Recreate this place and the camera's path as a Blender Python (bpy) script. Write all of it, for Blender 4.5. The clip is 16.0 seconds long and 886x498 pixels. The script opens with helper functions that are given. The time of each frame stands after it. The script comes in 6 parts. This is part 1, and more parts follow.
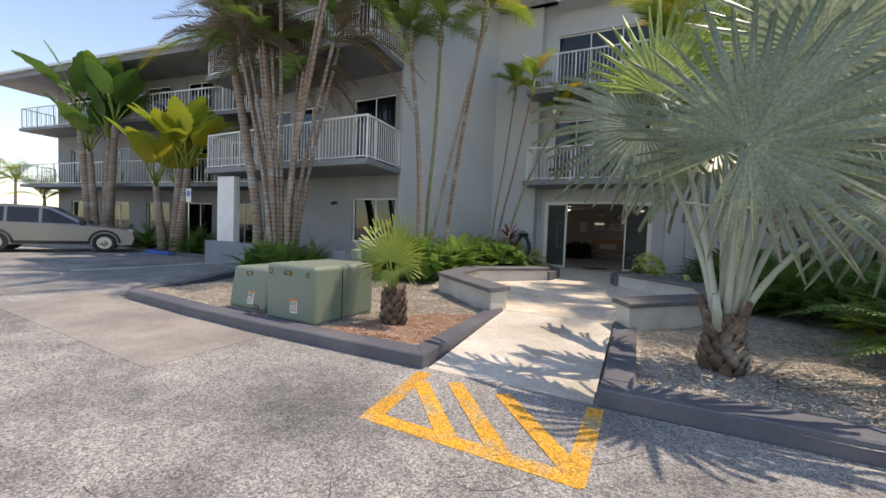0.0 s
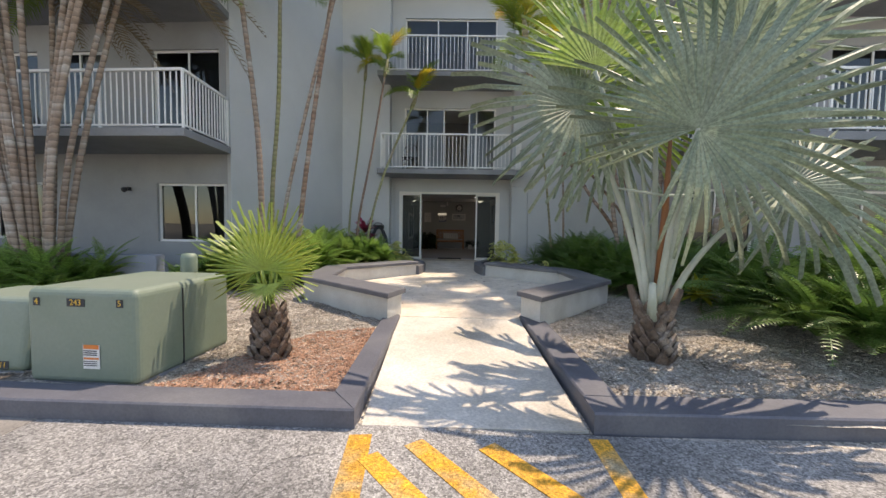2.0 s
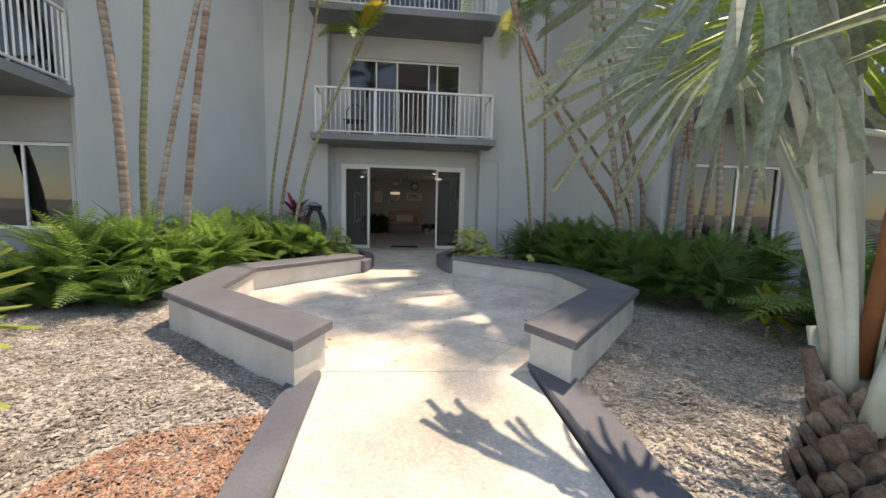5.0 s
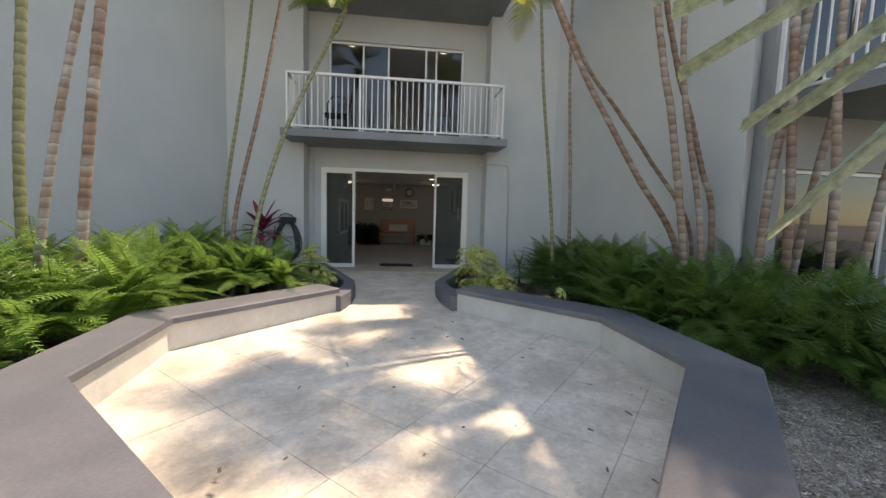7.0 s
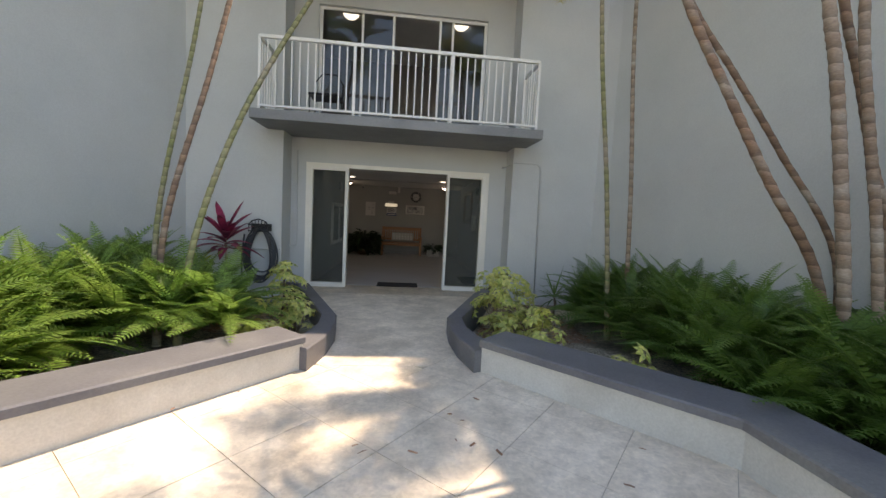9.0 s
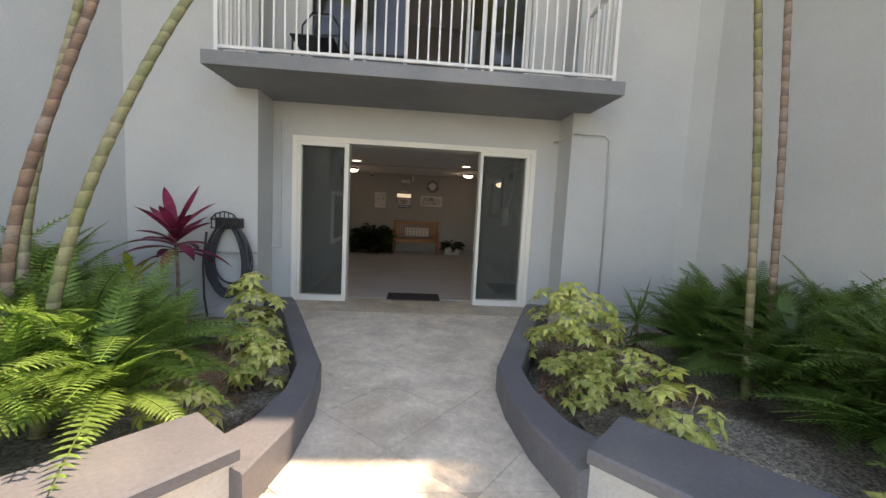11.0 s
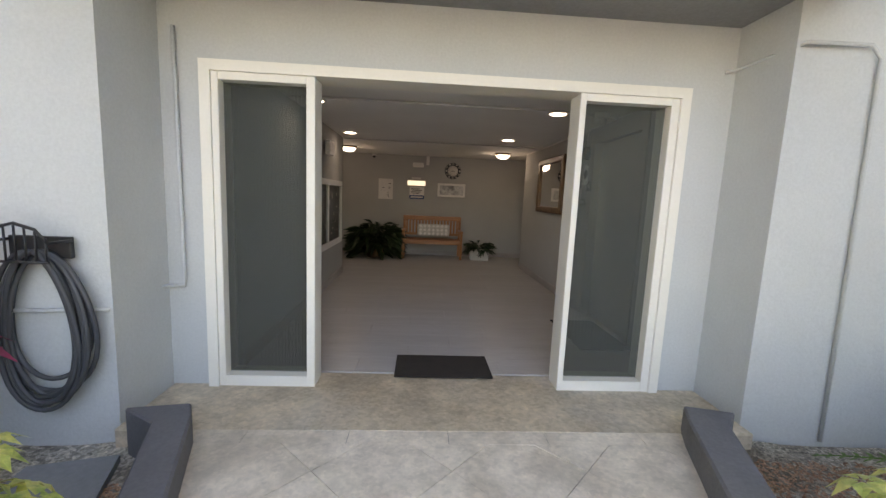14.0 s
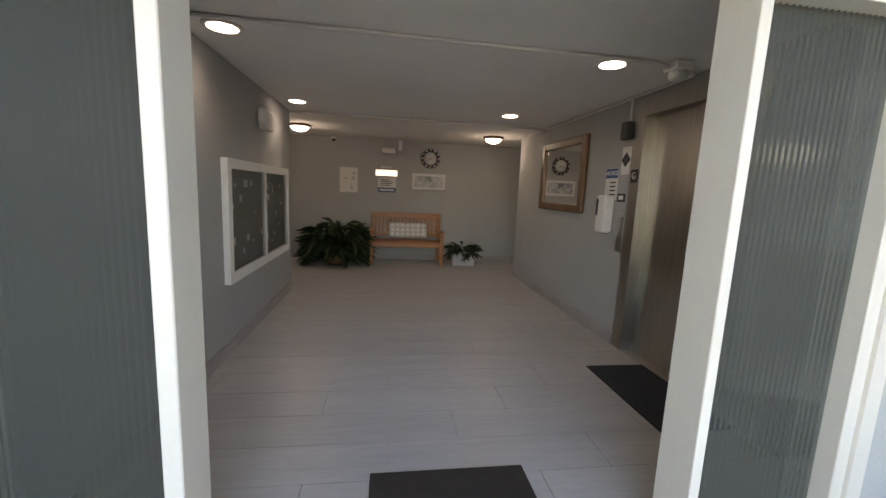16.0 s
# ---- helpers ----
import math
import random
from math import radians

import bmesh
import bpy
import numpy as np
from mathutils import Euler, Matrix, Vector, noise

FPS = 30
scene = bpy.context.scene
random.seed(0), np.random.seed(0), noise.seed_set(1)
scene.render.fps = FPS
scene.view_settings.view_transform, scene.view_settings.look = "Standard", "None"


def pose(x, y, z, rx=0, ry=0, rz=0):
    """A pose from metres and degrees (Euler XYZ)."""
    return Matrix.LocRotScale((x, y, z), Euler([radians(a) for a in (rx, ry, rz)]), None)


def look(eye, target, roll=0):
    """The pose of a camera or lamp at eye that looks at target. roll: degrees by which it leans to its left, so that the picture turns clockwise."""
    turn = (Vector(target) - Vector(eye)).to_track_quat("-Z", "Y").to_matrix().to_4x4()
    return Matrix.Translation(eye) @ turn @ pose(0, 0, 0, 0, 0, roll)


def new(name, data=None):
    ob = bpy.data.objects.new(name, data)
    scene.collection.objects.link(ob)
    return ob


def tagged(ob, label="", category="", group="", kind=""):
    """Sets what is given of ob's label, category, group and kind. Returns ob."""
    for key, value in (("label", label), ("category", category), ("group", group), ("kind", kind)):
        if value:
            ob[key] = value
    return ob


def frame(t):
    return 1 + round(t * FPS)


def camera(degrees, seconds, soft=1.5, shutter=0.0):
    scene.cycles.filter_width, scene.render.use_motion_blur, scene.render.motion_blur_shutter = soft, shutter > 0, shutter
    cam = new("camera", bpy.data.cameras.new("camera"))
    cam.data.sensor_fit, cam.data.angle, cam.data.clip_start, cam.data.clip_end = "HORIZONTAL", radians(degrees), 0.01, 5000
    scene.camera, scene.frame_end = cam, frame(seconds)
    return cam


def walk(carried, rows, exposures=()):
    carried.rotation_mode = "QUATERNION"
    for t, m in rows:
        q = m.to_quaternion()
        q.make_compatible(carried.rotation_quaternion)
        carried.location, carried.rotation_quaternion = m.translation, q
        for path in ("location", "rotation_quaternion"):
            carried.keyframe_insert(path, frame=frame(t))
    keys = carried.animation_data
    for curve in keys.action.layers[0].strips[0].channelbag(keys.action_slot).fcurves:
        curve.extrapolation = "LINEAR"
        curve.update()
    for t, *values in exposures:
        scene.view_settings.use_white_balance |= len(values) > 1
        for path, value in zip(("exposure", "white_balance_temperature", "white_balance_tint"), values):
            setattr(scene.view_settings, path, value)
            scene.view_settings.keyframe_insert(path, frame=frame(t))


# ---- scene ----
cam = camera(96.4, 16.0)
PATH = [
    (0, (-1.864, 0.845, 1.306), (-2.713, 2.654, 1.213), 2.2),
    (0.5, (-2.176, 1.053, 1.297), (-2.801, 2.951, 1.214), 2.0),
    (1, (-2.484, 1.22, 1.313), (-2.885, 3.177, 1.226), 1.3),
    (1.5, (-2.797, 1.348, 1.323), (-2.99, 3.336, 1.226), 1.2),
    (2, (-2.982, 1.633, 1.303), (-3.001, 3.63, 1.19), 0.9),
    (2.5, (-3.096, 1.98, 1.302), (-2.995, 3.972, 1.165), 0.7),
    (3, (-3.208, 2.361, 1.304), (-3.022, 4.347, 1.148), 0.9),
    (3.5, (-3.184, 2.746, 1.319), (-2.949, 4.724, 1.133), 1.2),
    (3.7, (-3.18, 2.91, 1.316), (-2.933, 4.886, 1.128), 1.4),
    (5.8, (-2.96, 4.591, 1.454), (-2.754, 6.569, 1.237), 1.4),
    (6, (-2.999, 4.776, 1.489), (-2.78, 6.753, 1.279), 1.6),
    (6.5, (-2.971, 5.218, 1.512), (-2.74, 7.194, 1.309), 1.6),
    (7, (-2.938, 5.686, 1.529), (-2.694, 7.663, 1.342), 1.7),
    (7.5, (-2.943, 6.167, 1.545), (-2.696, 8.144, 1.37), 1.9),
    (8, (-2.928, 6.605, 1.543), (-2.678, 8.582, 1.374), 2.3),
    (8.5, (-2.853, 7.059, 1.574), (-2.623, 9.04, 1.412), 2.5),
    (9, (-2.85, 7.506, 1.585), (-2.637, 9.488, 1.426), 3.0),
    (9.2, (-2.848, 7.69, 1.593), (-2.641, 9.673, 1.428), 3.0),
    (11.5, (-2.98, 9.832, 1.543), (-2.841, 11.816, 1.336), 2.9),
    (12, (-3.003, 10.307, 1.563), (-2.888, 12.292, 1.34), 2.9),
    (12.5, (-2.995, 10.79, 1.573), (-2.903, 12.775, 1.342), 2.9),
    (13, (-3.015, 11.217, 1.578), (-2.939, 13.201, 1.337), 2.8),
    (13.5, (-3.079, 11.681, 1.61), (-2.991, 13.663, 1.356), 2.7),
    (14, (-3.115, 12.154, 1.625), (-2.996, 14.133, 1.365), 2.5),
    (14.5, (-3.234, 12.602, 1.618), (-3.059, 14.575, 1.338), 2.5),
    (15, (-3.307, 12.984, 1.644), (-3.087, 14.949, 1.346), 2.5),
    (15.5, (-3.262, 13.36, 1.656), (-3.009, 15.322, 1.362), 2.6),
    (16, (-3.231, 13.73, 1.63), (-2.942, 15.688, 1.339), 2.6),
]
EXPOSURES = [(0.0, 0.92, 7800, 16), (2.0, 1.2, 8000, 16), (3.5, 1.3, 8100, 17), (7.0, 1.52, 8500, 17), (9.0, 1.72, 8700, 18), (12.5, 2.6, 9500, 22), (14.5, 3.05, 9300, 22), (16.0, 3.35, 8800, 20)]
walk(cam, [(t, look(eye, target, roll)) for t, eye, target, roll in PATH],
     exposures=EXPOSURES)

# ---- light ----
SUN_WAY = Vector((0.37, 0.32, 1.0)).normalized()      # towards the sun
world = bpy.data.worlds.new("sky")
scene.world = world
world.use_nodes = True
wn = world.node_tree.nodes
sky = wn.new("ShaderNodeTexSky")
sky.sky_type, sky.sun_disc = "NISHITA", False
sky.dust_density, sky.ozone_density = 0.3, 2.0
sky.sun_elevation = math.asin(SUN_WAY.z)
sky.sun_rotation = math.atan2(SUN_WAY.x, SUN_WAY.y)
world.node_tree.links.new(sky.outputs[0], wn["Background"].inputs[0])
wn["Background"].inputs[1].default_value = 0.15
sun = new("sun", bpy.data.lights.new("sun", "SUN"))
sun.data.energy, sun.data.angle, sun.data.color = 2.3, radians(0.6), (1.0, 0.95, 0.87)
sun.matrix_world = look(SUN_WAY * 40, (0, 0, 0))

# ---- materials ----


def mat(name, a, b=None, scale=4.0, rough=0.7, bump=0.15, metal=0.0, fine=40.0, spread=0.12, c=None, trans=0.0, stretch=(1, 1, 1), sheen=0.0, depth=0.004):
    """Two tones mixed by broad and fine noise, with stains of a third, relief and a shade of its own for each piece."""
    m = bpy.data.materials.new(name)
    m.use_nodes = True
    n, l = m.node_tree.nodes, m.node_tree.links
    p = n["Principled BSDF"]
    b = b or tuple(v * 0.8 for v in a)
    pos = n.new("ShaderNodeNewGeometry")
    mp = n.new("ShaderNodeMapping")
    mp.inputs["Scale"].default_value = stretch
    l.new(pos.outputs["Position"], mp.inputs[0])
    big, small = n.new("ShaderNodeTexNoise"), n.new("ShaderNodeTexNoise")
    for node, s, d in ((big, scale, 5), (small, fine, 4)):
        node.inputs["Scale"].default_value, node.inputs["Detail"].default_value = s, d
        node.inputs["Roughness"].default_value = 0.65
        l.new(mp.outputs[0], node.inputs["Vector"])
    mix1 = n.new("ShaderNodeMix")
    mix1.data_type = "RGBA"
    ramp = n.new("ShaderNodeValToRGB")
    ramp.color_ramp.elements[0].position, ramp.color_ramp.elements[1].position = 0.35, 0.65
    l.new(big.outputs[0], ramp.inputs[0])
    l.new(ramp.outputs[0], mix1.inputs[0])
    mix1.inputs[6].default_value, mix1.inputs[7].default_value = (*a, 1), (*b, 1)
    out = mix1.outputs[2]
    if c:
        stain = n.new("ShaderNodeTexNoise")
        stain.inputs["Scale"].default_value, stain.inputs["Detail"].default_value = scale * 0.37, 7
        l.new(mp.outputs[0], stain.inputs["Vector"])
        r2 = n.new("ShaderNodeValToRGB")
        r2.color_ramp.elements[0].position, r2.color_ramp.elements[1].position = 0.52, 0.68
        l.new(stain.outputs[0], r2.inputs[0])
        mix2 = n.new("ShaderNodeMix")
        mix2.data_type = "RGBA"
        l.new(r2.outputs[0], mix2.inputs[0])
        l.new(out, mix2.inputs[6])
        mix2.inputs[7].default_value = (*c, 1)
        out = mix2.outputs[2]
    info, isl, add, hsv = n.new("ShaderNodeObjectInfo"), pos, n.new("ShaderNodeMath"), n.new("ShaderNodeHueSaturation")
    add.operation = "ADD"
    l.new(info.outputs["Random"], add.inputs[0])
    l.new(isl.outputs["Random Per Island"], add.inputs[1])
    add2 = n.new("ShaderNodeMath")
    add2.operation = "ADD"
    rng = n.new("ShaderNodeMapRange")
    rng.inputs["From Min"].default_value, rng.inputs["From Max"].default_value = 0.0, 2.0
    rng.inputs["To Min"].default_value, rng.inputs["To Max"].default_value = 1 - spread * 0.7, 1 + spread * 0.7
    l.new(add.outputs[0], rng.inputs[0])
    grain = n.new("ShaderNodeMapRange")
    grain.inputs["From Min"].default_value, grain.inputs["From Max"].default_value = 0.32, 0.68
    grain.inputs["To Min"].default_value, grain.inputs["To Max"].default_value = 1 - spread * 0.8, 1 + spread * 0.8
    l.new(small.outputs[0], grain.inputs[0])
    add2.operation = "MULTIPLY"
    l.new(rng.outputs[0], add2.inputs[0])
    l.new(grain.outputs[0], add2.inputs[1])
    l.new(add2.outputs[0], hsv.inputs["Value"])
    l.new(out, hsv.inputs["Color"])
    l.new(hsv.outputs[0], p.inputs["Base Color"])
    p.inputs["Roughness"].default_value, p.inputs["Metallic"].default_value = rough, metal
    if bump:
        bp = n.new("ShaderNodeBump")
        bp.inputs["Strength"].default_value, bp.inputs["Distance"].default_value = bump, depth
        l.new(small.outputs[0], bp.inputs["Height"])
        l.new(bp.outputs[0], p.inputs["Normal"])
    if trans:
        tr, ms = n.new("ShaderNodeBsdfTranslucent"), n.new("ShaderNodeMixShader")
        l.new(hsv.outputs[0], tr.inputs[0])
        ms.inputs[0].default_value = trans
        l.new(p.outputs[0], ms.inputs[1])
        l.new(tr.outputs[0], ms.inputs[2])
        l.new(ms.outputs[0], n["Material Output"].inputs[0])
    return m


def glow(name, colour, strength):
    m = bpy.data.materials.new(name)
    m.use_nodes = True
    p = m.node_tree.nodes["Principled BSDF"]
    p.inputs["Emission Color"].default_value, p.inputs["Emission Strength"].default_value = (*colour, 1), strength
    return m


def glass(name, tint, rough=0.02, alpha_mix=0.5):
    """Dark window glass: part clear, part glossy."""
    m = bpy.data.materials.new(name)
    m.use_nodes = True
    n, l = m.node_tree.nodes, m.node_tree.links
    n.remove(n["Principled BSDF"])
    g, t, ms, fr = n.new("ShaderNodeBsdfGlossy"), n.new("ShaderNodeBsdfTransparent"), n.new("ShaderNodeMixShader"), n.new("ShaderNodeFresnel")
    g.inputs["Roughness"].default_value = rough
    g.inputs[0].default_value = (0.9, 0.95, 0.95, 1)
    t.inputs[0].default_value = (*tint, 1)
    fr.inputs[0].default_value = 1.6
    l.new(fr.outputs[0], ms.inputs[0])
    l.new(t.outputs[0], ms.inputs[1])
    l.new(g.outputs[0], ms.inputs[2])
    l.new(ms.outputs[0], n["Material Output"].inputs[0])
    return m


def plain(name, colour, rough=0.5, metal=0.0):
    return mat(name, colour, tuple(v * 0.9 for v in colour), rough=rough, metal=metal, bump=0.03, spread=0.05)




def aggregate(m, scale, low, high, patch=0.0, patch_scale=1.1):
    """Stones of the given size, each with a shade of its own, and worn patches where the dark binder shows more."""
    n, l = m.node_tree.nodes, m.node_tree.links
    p = n["Principled BSDF"]
    src = p.inputs["Base Color"].links[0].from_socket
    geo = n.new("ShaderNodeNewGeometry")
    vor = n.new("ShaderNodeTexVoronoi")
    vor.inputs["Scale"].default_value = scale
    l.new(geo.outputs["Position"], vor.inputs["Vector"])
    sep = n.new("ShaderNodeSeparateColor")
    l.new(vor.outputs["Color"], sep.inputs[0])
    rm = n.new("ShaderNodeMapRange")
    rm.inputs["To Min"].default_value, rm.inputs["To Max"].default_value = low, high
    l.new(sep.outputs[0], rm.inputs[0])
    out = rm.outputs[0]
    if patch:
        nz = n.new("ShaderNodeTexNoise")
        nz.inputs["Scale"].default_value, nz.inputs["Detail"].default_value, nz.inputs["Roughness"].default_value = patch_scale, 9, 0.72
        l.new(geo.outputs["Position"], nz.inputs["Vector"])
        pr = n.new("ShaderNodeMapRange")
        pr.inputs["From Min"].default_value, pr.inputs["From Max"].default_value = 0.40, 0.62
        pr.inputs["To Min"].default_value, pr.inputs["To Max"].default_value = 1.0 + patch * 0.35, 1.0 - patch
        l.new(nz.outputs[0], pr.inputs[0])
        mu = n.new("ShaderNodeMath")
        mu.operation = "MULTIPLY"
        l.new(out, mu.inputs[0])
        l.new(pr.outputs[0], mu.inputs[1])
        out = mu.outputs[0]
    hs = n.new("ShaderNodeHueSaturation")
    l.new(src, hs.inputs["Color"])
    l.new(out, hs.inputs["Value"])
    l.new(hs.outputs[0], p.inputs["Base Color"])
    return m


ASPHALT = aggregate(mat("asphalt", (0.29, 0.275, 0.26), (0.37, 0.35, 0.325), 1.6, 0.9, 1.0, fine=85, spread=0.6, c=(0.21, 0.205, 0.20), depth=0.008), 75, 0.55, 1.6, 0.36)
APRON = aggregate(mat("concrete_apron", (0.31, 0.285, 0.255), (0.26, 0.235, 0.205), 0.8, 0.85, 0.4, fine=60, c=(0.25, 0.165, 0.11), spread=0.25), 120, 0.85, 1.15, 0.25)
CONCRETE = aggregate(mat("walk_concrete", (0.68, 0.62, 0.54), (0.60, 0.54, 0.46), 1.6, 0.7, 0.3, fine=45, c=(0.43, 0.375, 0.30), spread=0.2), 60, 0.9, 1.1, 0.12, 2.5)
TILE = aggregate(mat("travertine", (0.79, 0.69, 0.57), (0.71, 0.605, 0.485), 3.0, 0.55, 0.3, fine=18, c=(0.56, 0.47, 0.37), spread=0.09), 50, 0.93, 1.07, 0.16, 3.0)
GROUT = mat("grout", (0.45, 0.395, 0.325), None, 6, 0.9, 0.3)
CURB = mat("grey_curb_paint", (0.095, 0.095, 0.112), (0.125, 0.125, 0.145), 2.5, 0.6, 0.4, fine=50, c=(0.17, 0.165, 0.17), spread=0.16)
WALLCAP = mat("grey_cap_paint", (0.12, 0.118, 0.13), (0.15, 0.148, 0.16), 2.0, 0.6, 0.3, fine=45, c=(0.20, 0.195, 0.19), spread=0.14)
PLANTER = mat("planter_stucco", (0.62, 0.60, 0.55), (0.54, 0.52, 0.47), 2.2, 0.85, 0.5, fine=60, c=(0.42, 0.39, 0.34), spread=0.1)
STUCCO = mat("wall_stucco", (0.56, 0.575, 0.565), (0.51, 0.525, 0.52), 0.8, 0.9, 0.5, fine=55, c=(0.59, 0.595, 0.58), spread=0.06)
# Darker copy of wall_stucco: shade under the balconies is put into the colour.
STUCCO_WING_SHADED = mat("wing_stucco", (0.34, 0.345, 0.34), (0.29, 0.295, 0.295), 0.8, 0.9, 0.5, fine=55, c=(0.37, 0.37, 0.36), spread=0.06)
STUCCO_LOW = mat("wall_stucco_blue_grey", (0.22, 0.24, 0.27), (0.25, 0.27, 0.30), 1.0, 0.9, 0.5, fine=55, spread=0.08)
SLAB = mat("slab_paint", (0.20, 0.205, 0.215), (0.24, 0.245, 0.255), 1.6, 0.75, 0.3, fine=40, c=(0.28, 0.28, 0.28), spread=0.1)
WHITE = mat("white_paint", (0.80, 0.79, 0.76), (0.72, 0.71, 0.68), 3, 0.45, 0.1, spread=0.06)
CREAM = mat("frame_paint", (0.80, 0.77, 0.70), (0.78, 0.745, 0.67), 1.5, 0.5, 0.1, spread=0.02)
DIRT = aggregate(mat("sandy_soil", (0.58, 0.52, 0.44), (0.42, 0.365, 0.30), 3.5, 0.95, 1.0, fine=70, spread=0.5, c=(0.18, 0.145, 0.11), depth=0.015), 55, 0.5, 1.5, 0.35, 2.2)
MULCH = mat("bark_mulch", (0.26, 0.13, 0.08), (0.40, 0.25, 0.17), 9, 0.95, 0.6, fine=80, spread=0.7)
CHIP = mat("wood_chip", (0.60, 0.54, 0.46), (0.27, 0.21, 0.16), 11, 0.95, 0.4, fine=80, spread=0.75)
YELLOW = aggregate(mat("road_paint", (0.74, 0.36, 0.03), (0.62, 0.31, 0.05), 9, 0.8, 1.0, fine=75, c=(0.42, 0.33, 0.2), spread=0.45, depth=0.012), 75, 0.65, 1.3)
GREENBOX = mat("green_cabinet_paint", (0.155, 0.20, 0.145), (0.18, 0.225, 0.165), 2, 0.5, 0.08, spread=0.06, c=(0.20, 0.235, 0.185))
SILL = aggregate(mat("worn_travertine_sill", (0.64, 0.53, 0.40), (0.52, 0.41, 0.29), 2.2, 0.5, 0.4, fine=22, c=(0.56, 0.50, 0.42), spread=0.14), 40, 0.88, 1.1, 0.25, 3.5)
# Wall stucco darkened further; the far front's shade is put into this colour.
STUCCO_FAR_SHADED = mat("far_wing_stucco_shaded", (0.25, 0.255, 0.255), (0.22, 0.225, 0.225), 0.8, 0.9, 0.5, fine=55, c=(0.28, 0.28, 0.275), spread=0.06)
GLASS = glass("dark_glass", (0.12, 0.13, 0.14))
GLASS2 = glass("clear_glass", (0.45, 0.48, 0.48))
DARK = mat("dark_interior", (0.06, 0.06, 0.065), None, 2, 0.9, 0.0)
BLACK = plain("black_plastic", (0.018, 0.018, 0.02), 0.45)
STEEL = mat("brushed_steel", (0.46, 0.435, 0.40), (0.39, 0.37, 0.34), 1.2, 0.32, 0.1, metal=1.0, fine=60, stretch=(1, 1, 0.05), spread=0.1)
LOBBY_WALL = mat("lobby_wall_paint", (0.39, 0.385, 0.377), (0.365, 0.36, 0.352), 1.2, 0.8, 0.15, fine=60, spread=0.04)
CEILING = mat("ceiling_paint", (0.80, 0.785, 0.765), (0.76, 0.745, 0.725), 1.2, 0.9, 0.2, fine=70, spread=0.04)
PLANK = mat("floor_plank_tile", (0.45, 0.43, 0.415), (0.40, 0.38, 0.365), 2.0, 0.35, 0.06, fine=14, stretch=(0.4, 3, 1), spread=0.07)
BASEB = mat("tile_baseboard", (0.36, 0.33, 0.32), (0.30, 0.275, 0.265), 3, 0.4, 0.05, spread=0.08)
BENCH = mat("honey_oak", (0.42, 0.17, 0.055), (0.33, 0.125, 0.04), 3, 0.35, 0.1, fine=30, stretch=(1, 1, 6), spread=0.15)
FRAMEWOOD = mat("carved_brown_wood", (0.15, 0.075, 0.035), (0.09, 0.045, 0.02), 8, 0.4, 0.3, spread=0.2)


def ring_scars(m, per_metre):
    """Leaf scars round a palm stem: uneven pale and dark bands along its height."""
    n, l = m.node_tree.nodes, m.node_tree.links
    p = n["Principled BSDF"]
    src = p.inputs["Base Color"].links[0].from_socket
    geo, wave = n.new("ShaderNodeNewGeometry"), n.new("ShaderNodeTexWave")
    wave.wave_type, wave.bands_direction, wave.wave_profile = "BANDS", "Z", "SAW"
    wave.inputs["Scale"].default_value, wave.inputs["Distortion"].default_value = per_metre * 0.314, 2.2
    wave.inputs["Detail"].default_value, wave.inputs["Detail Scale"].default_value = 3, 2.5
    l.new(geo.outputs["Position"], wave.inputs["Vector"])
    rm = n.new("ShaderNodeMapRange")
    rm.inputs["To Min"].default_value, rm.inputs["To Max"].default_value = 0.6, 1.2
    l.new(wave.outputs["Fac"], rm.inputs[0])
    hs = n.new("ShaderNodeHueSaturation")
    l.new(src, hs.inputs["Color"])
    l.new(rm.outputs[0], hs.inputs["Value"])
    l.new(hs.outputs[0], p.inputs["Base Color"])
    return m


BARK = mat("palm_bark", (0.36, 0.28, 0.22), (0.25, 0.17, 0.12), 3, 0.9, 0.6, fine=35, stretch=(1, 1, 3), c=(0.42, 0.38, 0.33), spread=0.25)
BARK_RED = mat("reddish_palm_bark", (0.30, 0.19, 0.13), (0.19, 0.12, 0.085), 3, 0.85, 0.5, fine=35, stretch=(1, 1, 3), c=(0.40, 0.34, 0.28), spread=0.25)
BARK_GREEN = mat("green_palm_stem", (0.20, 0.21, 0.08), (0.30, 0.27, 0.15), 4, 0.7, 0.3, c=(0.34, 0.28, 0.2), spread=0.2)
BOOT = mat("palm_boot_fibre", (0.19, 0.13, 0.095), (0.085, 0.06, 0.045), 9, 0.9, 0.8, fine=60, c=(0.34, 0.28, 0.23), spread=0.4)
for stem_material in (BARK, BARK_RED, BARK_GREEN):
    ring_scars(stem_material, 9)
FROND = mat("palm_frond", (0.22, 0.32, 0.04), (0.13, 0.22, 0.035), 2, 0.5, 0.0, trans=0.5, spread=0.35)
FROND_GOLD = mat("golden_frond", (0.48, 0.40, 0.03), (0.30, 0.36, 0.04), 2.5, 0.5, 0.0, trans=0.5, c=(0.45, 0.27, 0.02), spread=0.3)
FROND_DRY = mat("dry_frond", (0.20, 0.15, 0.09), (0.12, 0.10, 0.06), 3, 0.8, 0.0, trans=0.2, spread=0.3)
SILVER = mat("silver_fan_leaf", (0.33, 0.38, 0.29), (0.25, 0.31, 0.21), 1.3, 0.42, 0.0, trans=0.35, spread=0.4)
SILVER_GREEN = mat("young_fan_leaf", (0.32, 0.46, 0.08), (0.34, 0.43, 0.17), 2.0, 0.45, 0.0, trans=0.4, spread=0.35)
PETIOLE = mat("silver_petiole", (0.46, 0.48, 0.41), (0.36, 0.40, 0.31), 5, 0.6, 0.1, spread=0.1)
